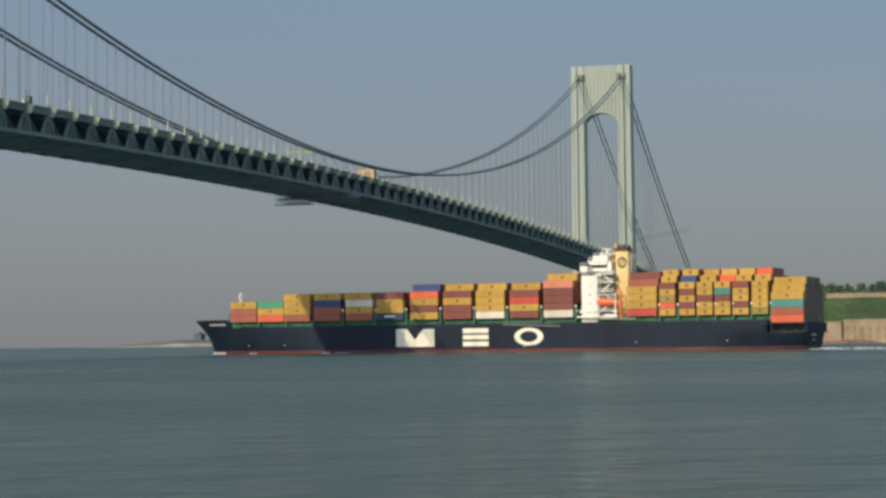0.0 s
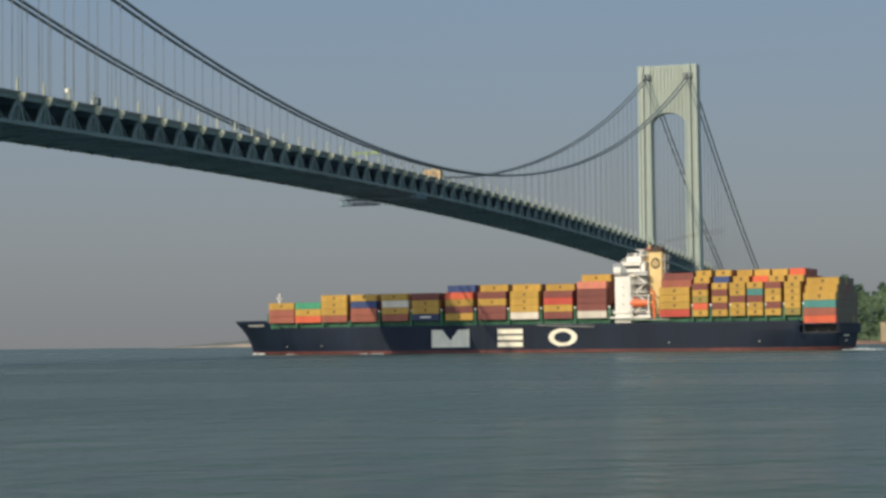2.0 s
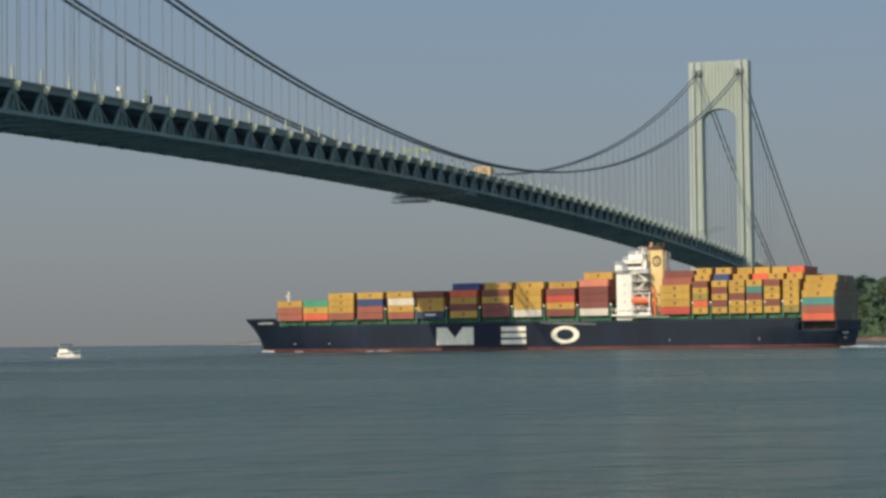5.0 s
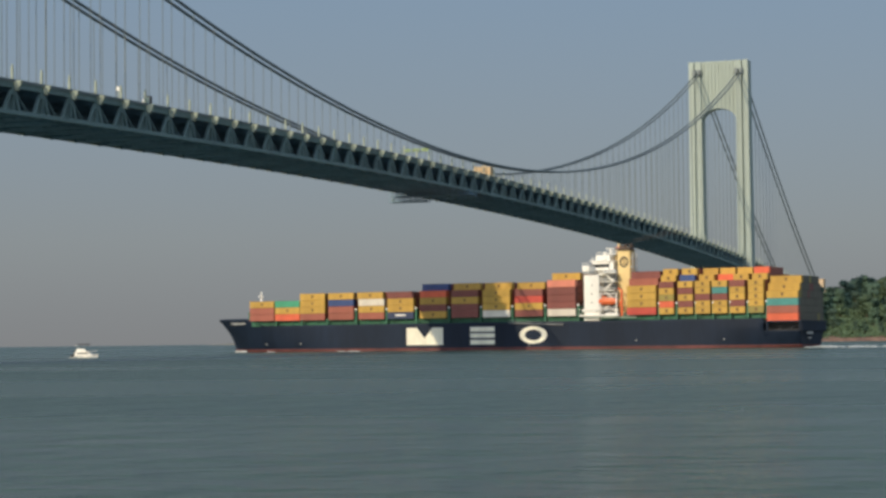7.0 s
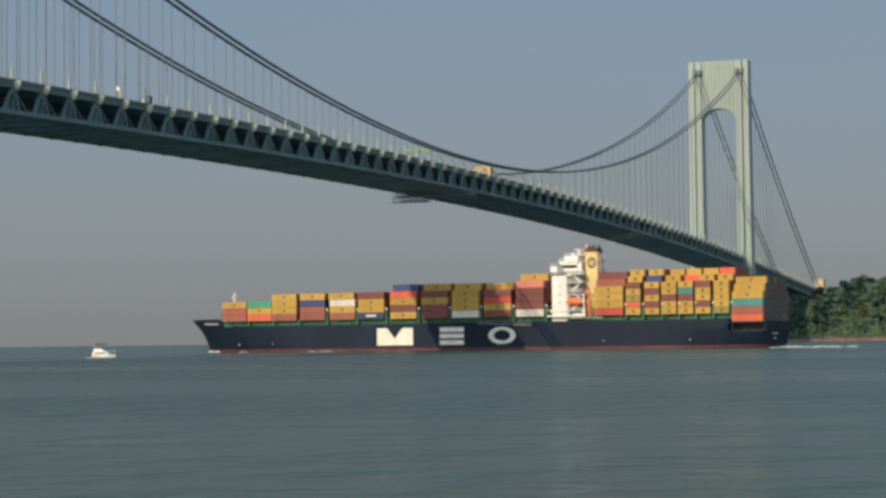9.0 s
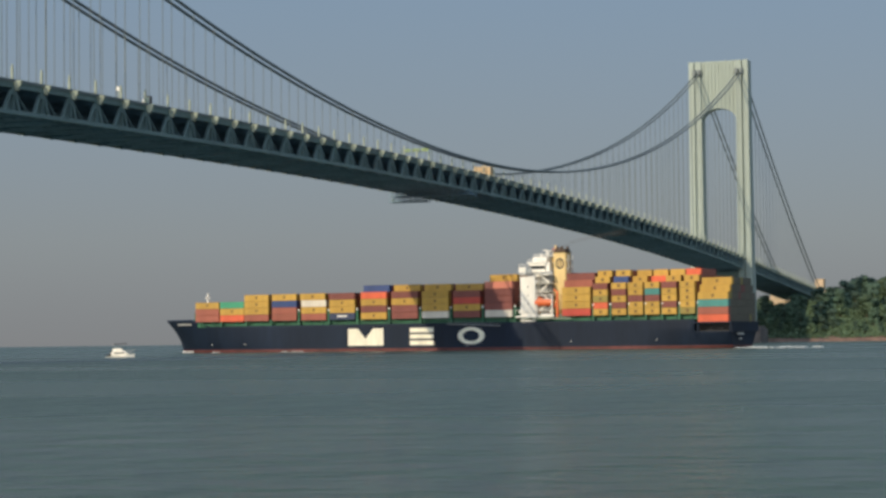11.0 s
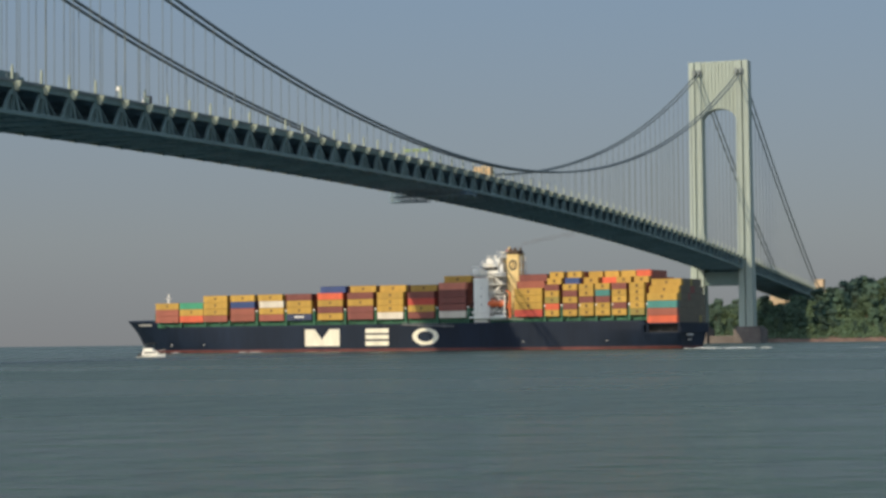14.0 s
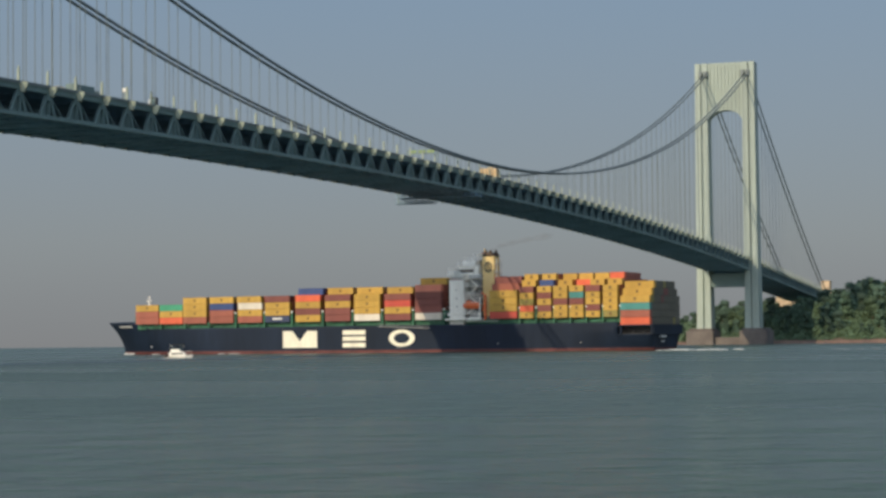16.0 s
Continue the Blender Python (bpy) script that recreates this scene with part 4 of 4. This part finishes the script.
    part("funnel_ladder", boxes(*[(70.1, 71.2, 4.0, fy - 0.4, z, z + 0.25) for z in (24, 27, 30, 33)], (70.2, 70.45, 4.1, 4.4, 20, 35), (70.2, 70.45, fy - 0.9, fy - 0.6, 20, 35)), GREYWHITE, fun)
    bm = bmesh.new()
    beam(bm, (73.0, PORT - 2.4, 12.6), (73.0, PORT - 2.4, 21.8), 0.7)
    beam(bm, (73.0, PORT - 2.4, 21.6), (74.6, PORT - 2.6, 22.6), 0.5)
    beam(bm, (73.0, PORT - 2.4, 19.0), (74.4, PORT - 2.4, 16.0), 0.5)
    part("provision_crane", bm, ORANGE, ship, "orange provision crane")
    # all of the house is drawn low: bring it to its true height above the boat deck
    for ob in set(ship.children) - fitted:
        ob.scale.z, ob.location.z = 1.115, 12.85 - 12.6 * 1.115
    # forecastle: mast, breakwater, windlass
    bm = bmesh.new()
    tube(bm, [(249, 0, 13.5), (249, 0, 26.2)], [0.75, 0.35], 8)
    beam(bm, (249, -1.8, 24.4), (249, 1.8, 24.4), 0.4)
    beam(bm, (247.8, 0, 24.0), (250.2, 0, 24.0), 0.35)
    beam(bm, (249.5, 0, 19.0), (249.5, 0, 21.9), 1.7)
    part("foremast", bm, WHITE, ship, "white foremast with a lamp platform")
    part("breakwater", boxes((246.2, 247.6, -12.6, 12.6, 13.2, 17.4), (248, 249.2, 3, 6, 13.5, 15.2), (251, 253, -2, 2, 13.6, 15.0)), GREEN, ship, "dark green breakwater")
    # accommodation ladder along the rail, draught marks
    bm = bmesh.new()
    beam(bm, (121, PORT + 0.5, 10.9), (97, PORT + 0.6, 9.9), 0.5, 0.35)
    beam(bm, (121, PORT + 0.5, 11.8), (97, PORT + 0.6, 10.8), 0.12)
    part("accommodation_ladder", bm, RECESS, ship, "grey aluminium accommodation ladder")
    for s, z in ((236, 3.2), (219, 3.3), (112, 2.0), (66, 3.2), (30, 3.3)):
        part("draught_mark", boxes((s, s + 0.5, PORT - 0.4, PORT + 0.05, z, z + 0.4)), GREYWHITE, ship)
    part("name_bar", boxes(*[(-0.42, 0.2, 2.2 + 1.05 * k, 3.0 + 1.05 * k, 5.2, 5.9) for k in range(6)], (-0.3, 0.2, 4.0, 6.6, 3.4, 3.9)), GREYWHITE, ship)
    # white water at the stem and under the stern
    rnd = random.Random(9)
    bm = bmesh.new()
    for k in range(46):
        x = -2 - 26 * rnd.random() ** 1.7
        y = rnd.uniform(-13, 14)
        r = bmesh.ops.create_icosphere(bm, subdivisions=1, radius=1)
        for v in r["verts"]:
            v.co = Vector((x + v.co.x * rnd.uniform(1.2, 2.4), y + v.co.y * rnd.uniform(0.8, 1.8), 0.05 + v.co.z * rnd.uniform(0.15, 0.6)))
    tagged(part("wash", bm, FOAM, ship, "white churned water behind the stern"), kind="stuff")
    bm = bmesh.new()
    for k in range(14):
        x = -28 - 130 * rnd.random()
        r = bmesh.ops.create_icosphere(bm, subdivisions=1, radius=1)
        y = rnd.uniform(-12, 16)
        for v in r["verts"]:
            v.co = Vector((x + v.co.x * 2.2, y + v.co.y * 0.8, v.co.z * 0.12))
    tagged(part("wash", bm, FOAM, ship, "thin white wake trailing behind the stern"), kind="stuff")
    bm = bmesh.new()
    for k in range(16):
        x = 261.0 - 12 * rnd.random() ** 1.5
        r = bmesh.ops.create_icosphere(bm, subdivisions=1, radius=1)
        y = min(PORT, 0.3 + max(0, 262.5 - x) * 0.5) + rnd.uniform(0, 0.8)
        for v in r["verts"]:
            v.co = Vector((x + v.co.x * 1.1, y + v.co.y * 0.6, 0.1 + v.co.z * 0.75 * rnd.uniform(0.4, 1)))
    for k in range(9):
        x = rnd.choice((236, 196, 190)) + rnd.uniform(-5, 5)
        r = bmesh.ops.create_icosphere(bm, subdivisions=1, radius=1)
        for v in r["verts"]:
            v.co = Vector((x + v.co.x * 1.6, PORT * (1 if x < 200 else 0.93) + 0.4 + v.co.y * 0.5, v.co.z * 0.3))
    tagged(part("bow_wave", bm, FOAM, ship, "small white bow wave"), kind="stuff")
    return ship


def build_smoke():
    """Thin exhaust drifting aft from the funnel."""
    smoke = tagged(new("exhaust_smoke"), "thin brown exhaust smoke trailing from the ship's funnel", "smoke", kind="stuff")
    bm = bmesh.new()
    bmesh.ops.create_icosphere(bm, subdivisions=3, radius=1)
    for f in bm.faces:
        f.smooth = True
    me = bpy.data.meshes.new("puff")
    bm.to_mesh(me)
    bm.free()
    me.materials.append(SMOKE)
    for x, z, r, h in ((72.4, 41.6, 2.2, 0.9), (69.0, 43.1, 3.2, 1.1), (64.2, 44.0, 4.2, 1.3), (58.0, 45.0, 5.0, 1.5), (50.5, 46.0, 5.8, 1.7)):
        p = share("puff", me, smoke, (x, 6, z))
        p.scale = (r, r * 0.45, h)
        p.rotation_euler = (0, radians(10), 0)
    return smoke


# ---- the motor boat ----
def build_boat():
    boat = thing("motor_boat", "small white cabin cruiser with a flying bridge, under way", "boat")
    bm = bmesh.new()
    secs = [(-4.7, 1.45, 0.95), (-3, 1.6, 1.0), (0, 1.65, 1.15), (2.2, 1.45, 1.4), (3.8, 0.85, 1.65), (4.7, 0.28, 1.75), (5.0, 0.04, 1.8)]
    rings = []
    for x, w, z in secs:
        k = 0.62 if x < 3 else 0.4
        rings.append([bm.verts.new(v) for v in ((x, -w, z), (x * 0.96, -w * k - 0.02, -0.4), (x * 0.96, w * k + 0.02, -0.4), (x, w, z))])
    for p, q in zip(rings, rings[1:]):
        for k in range(4):
            bm.faces.new((p[k], p[(k + 1) % 4], q[(k + 1) % 4], q[k]))
    bm.faces.new(rings[0])
    bm.faces.new(rings[-1])
    part("hull", bm, WHITE, boat, "white glass-fibre hull")
    def cabin(name, x0, x1, w, z0, z1, rake0, rake1, mat, label=""):
        bm = bmesh.new()
        vs = [bm.verts.new(v) for y in (-w, w) for v in ((x0, y, z0), (x1, y, z0), (x1 - rake1, y * 0.86, z1), (x0 + rake0, y * 0.86, z1))]
        for f in ((0, 1, 2, 3), (7, 6, 5, 4), (0, 4, 5, 1), (1, 5, 6, 2), (2, 6, 7, 3), (3, 7, 4, 0)):
            bm.faces.new([vs[i] for i in f])
        bmesh.ops.bevel(bm, geom=list(bm.edges), offset=0.1, segments=2, affect="EDGES")
        return part(name, bm, mat, boat, label)
    cabin("cabin", -2.9, 3.4, 1.35, 1.05, 2.35, 0.3, 1.9, WHITE)
    cabin("cabin_window", -2.0, 2.2, 1.43, 1.6, 2.05, 0.1, 0.5, DARKGLASS, "dark tinted cabin windows")
    cabin("flying_bridge", -2.2, 1.0, 1.2, 2.35, 3.0, -0.1, 0.5, WHITE)
    for x in (-1.5, 1.2):
        for y in (-0.95, 0.95):
            bm = bmesh.new()
            beam(bm, (x, y, 2.6), (x - 0.1, y, 4.15), 0.07)
            part("bimini_post", bm, STEEL, boat)
    part("bimini", boxes((-1.9, 2.0, -1.2, 1.2, 4.1, 4.32), bevel=0.08), BLACK, boat, "dark canvas sunshade")
    bm = bmesh.new()
    beam(bm, (-2.3, 0.5, 2.8), (-2.7, 0.5, 4.3), 0.05)
    beam(bm, (1.5, 0, 1.5), (4.9, 0.1, 2.5), 0.05)
    beam(bm, (1.5, -0.9, 2.2), (4.9, -0.1, 2.5), 0.05)
    part("antenna", bm, WHITE, boat)
    part("cockpit_seat", boxes((-4.3, -3.3, -1.1, 1.1, 0.9, 1.5), (-3.2, -2.8, -0.9, -0.1, 0.9, 2.3), bevel=0.1), BLACK, boat, "dark cockpit seating")
    rnd = random.Random(2)
    bm = bmesh.new()
    for k in range(70):
        d = rnd.random() ** 1.3
        r = bmesh.ops.create_icosphere(bm, subdivisions=1, radius=1)
        x, y = 3.5 - 22 * d, rnd.choice((-1, 1)) * (0.9 + 1.6 * d) * rnd.uniform(0.7, 1.1)
        for v in r["verts"]:
            v.co = Vector((x + v.co.x * 0.7, y + v.co.y * 0.35, v.co.z * 0.22 * (1.2 - d)))
    tagged(part("wake", bm, FOAM, boat, "white foam along the waterline and wake"), kind="stuff")
    for ob in boat.children:
        if ob.name.split(".")[0] not in ("hull", "wake"):
            ob.scale = (1, 1, 1.18)
        if ob.name.split(".")[0] == "wake":
            ob.location.z = 0.7
        else:
            ob.scale.x = 0.95
    return boat


# ---- things on and under the roadway ----
def build_traveler():
    tr = thing("inspection_platform", "dark steel maintenance platform hung beneath the deck", "platform")
    zb = deck_z(-660) - 7.3
    for y in (-17.5, -9, 0, 9, 17.5):
        for x in (-664, -656):
            part("hanger", boxes((x - 0.15, x + 0.15, y - 0.15, y + 0.15, zb - 4.6, zb + 0.4)), STEEL, tr)
    part("walkway", boxes((-664.5, -655.5, -18.5, 18.5, zb - 2.4, zb - 2.1)), HAZESTEEL, tr)
    part("walkway", boxes((-662.5, -657.5, 2, 19.5, zb - 4.8, zb - 4.6)), HAZESTEEL, tr)
    for x in (-664.5, -655.5):
        bm = bmesh.new()
        for z in (-0.7, -1.4):
            beam(bm, (x, -18.5, zb + z), (x, 18.5, zb + z), 0.22)
        for k in range(13):
            y = -18.5 + 37 * k / 12
            beam(bm, (x, y, zb - 2.2), (x, y, zb - 0.6), 0.18)
            if k < 12:
                beam(bm, (x, y, zb - 2.2), (x, y + 37 / 12, zb - 0.8), 0.14)
        part("guard_rail", bm, HAZESTEEL, tr)
    for x in (-662.5, -657.5):
        bm = bmesh.new()
        for z in (-3.4, -4.0, -4.6):
            beam(bm, (x, 2, zb + z), (x, 19.5, zb + z), 0.18)
        for k in range(8):
            beam(bm, (x, 2 + 2.5 * k, zb - 4.7), (x, 2 + 2.5 * k, zb - 2.2), 0.18)
        part("guard_rail", bm, HAZESTEEL, tr)
    part("winch_house", boxes((-663, -657, -12, -4, zb - 2.1, zb - 0.3), bevel=0.1), HAZESTEEL, tr)


def build_sign():
    g = thing("sign_gantry", "steel sign gantry with yellow-green panels over the roadway", "sign")
    z = deck_z(-703)
    bm = bmesh.new()
    for y in (-14.6, -1.2):
        beam(bm, (-703, y, z + 0.3), (-703, y, z + 7.4), 0.35)
    beam(bm, (-703, -14.6, z + 7.2), (-703, -1.2, z + 7.2), 0.35)
    beam(bm, (-703, -14.6, z + 5.9), (-703, -1.2, z + 5.9), 0.3)
    part("frame", bm, STEEL, g)
    for y in (-13.2, -9.2, -5.2):
        part("panel", boxes((-703.5, -703.25, y, y + 3.2, z + 6.2, z + 7.4), bevel=0.05), SIGN, g, "yellow-green sign panel")


def build_enclosure():
    e = thing("work_enclosure", "tan plywood work enclosure standing on the upper roadway", "enclosure")
    z = deck_z(-611) + 0.44
    for k in range(4):
        y = -11.0 + 2.05 * k
        part("panel", boxes((-611, -610.85, y, y + 1.85, z, z + (6.3, 6.9, 6.4, 6.7)[k])), PLY, e)
        part("post", boxes((-610.8, -610.6, y - 0.1, y + 0.1, z, z + 6.9)), GUSSET, e)
    part("panel", boxes((-610.55, -607.5, -11.2, -11.05, z, z + 6.3)), PLY, e)


def build_post_lamp():
    x, y = -979.2, -15.2
    z = deck_z(x) + 0.4
    p = thing("roadside_cabinet", "white box on a short post beside the parapet", "cabinet")
    part("post", boxes((x - 0.12, x + 0.12, y - 0.12, y + 0.12, z, z + 3.4)), GUSSET, p)
    part("box", boxes((x - 0.45, x + 0.45, y - 0.5, y + 0.5, z + 3.2, z + 4.4), bevel=0.06), WHITE, p)
    x = -960.8
    z = deck_z(x) + 0.4
    c = thing("equipment_cabinet", "dark grey equipment cabinet beside the parapet", "cabinet")
    part("body", boxes((x - 0.9, x + 0.9, y - 0.9, y + 0.9, z, z + 3.3), bevel=0.05), BLACK, c)
    part("door", boxes((x - 0.96, x - 0.9, y - 0.7, y + 0.7, z + 0.5, z + 3.0)), STEEL, c)
    part("lamp", boxes((x - 3.2, x - 2.8, y - 0.25, y + 0.25, z, z + 2.4)), WHITE, c)


def wheel(parent, x, y, r):
    bm = bmesh.new()
    tube(bm, [(x, y - 0.15, r), (x, y + 0.15, r)], r, 12)
    w = part("wheel", bm, BLACK, parent)
    bm = bmesh.new()
    tube(bm, [(x, y - 0.17, r), (x, y + 0.17, r)], r * 0.5, 8)
    part("rim", bm, GUSSET, w)


def build_truck():
    t = thing("box_truck", "grey-green articulated truck driving over the upper deck", "truck")
    part("trailer", boxes((-9.8, 2.4, -1.25, 1.25, 1.1, 4.0), bevel=0.08), STEEL, t, "long grey-green box trailer")
    part("cab", boxes((3.0, 5.4, -1.2, 1.2, 0.7, 3.1), bevel=0.25), STEEL, t)
    part("windscreen", boxes((5.38, 5.43, -1.0, 1.0, 1.9, 2.8)), DARKGLASS, t)
    for x in (-8.6, -7.3, 1.8, 4.5):
        for y in (-1.1, 1.1):
            wheel(t, x, y, 0.5)
    return t


def build_van(colour, label):
    t = thing("van", label, "van", "traffic on the bridge")
    part("body", boxes((-2.6, 1.6, -0.95, 0.95, 0.5, 2.5), (1.55, 2.6, -0.93, 0.93, 0.5, 1.4), bevel=0.18), colour, t)
    part("windscreen", boxes((1.58, 1.68, -0.8, 0.8, 1.5, 2.3)), DARKGLASS, t)
    for x in (-1.7, 1.7):
        for y in (-0.85, 0.85):
            wheel(t, x, y, 0.38)
    return t


build_water()
build_shore()
build_far_coast()
build_far_house()
build_anchorage()
build_fort()
bridge = build_bridge()
build_traveler()
build_sign()
build_enclosure()
build_post_lamp()
ship = build_ship()
smoke = build_smoke()
boat = build_boat()
truck = build_truck()
van_a = build_van(WHITE, "white delivery van driving over the upper deck")
van_b = build_van(BUFF, "yellowish van following a truck over the bridge")
build_scrub()
build_trees()


def on_deck(x, y):
    slope = math.degrees(math.atan2(deck_z(x + 5) - deck_z(x - 5), 10))
    return pose(x, y, deck_z(x) + 0.46, 0, -slope, 0)


BOAT = [(0, -40.0), (3.5, -28.3), (6.5, -19.4), (9, -12.3), (11.5, -4.4), (13.5, 2.3), (14.5, 5.7), (16, 10.8)]


def motions():
    walk(ship, [(t, ship_pose(t)) for t in range(0, 17, 2)])
    walk(smoke, [(t, ship_pose(t)) for t in range(0, 17, 2)])
    walk(boat, [(t, pose(-922 + 0.208 * s, 8.4 - 0.978 * s, -0.7, 0, -1.5, -78.0)) for t, s in BOAT])
    walk(truck, [(t, on_deck(-1013.4 - 5.4 + 19.0 * (t - 14.5), -9)) for t in range(0, 17, 2)])
    walk(van_a, [(t, on_deck(-652 + 19.0 * (t - 7.5), -9)) for t in range(0, 17, 2)])
    walk(van_b, [(t, on_deck(-1034 + 19.0 * (t - 14.5), -9)) for t in range(0, 17, 2)])


motions()
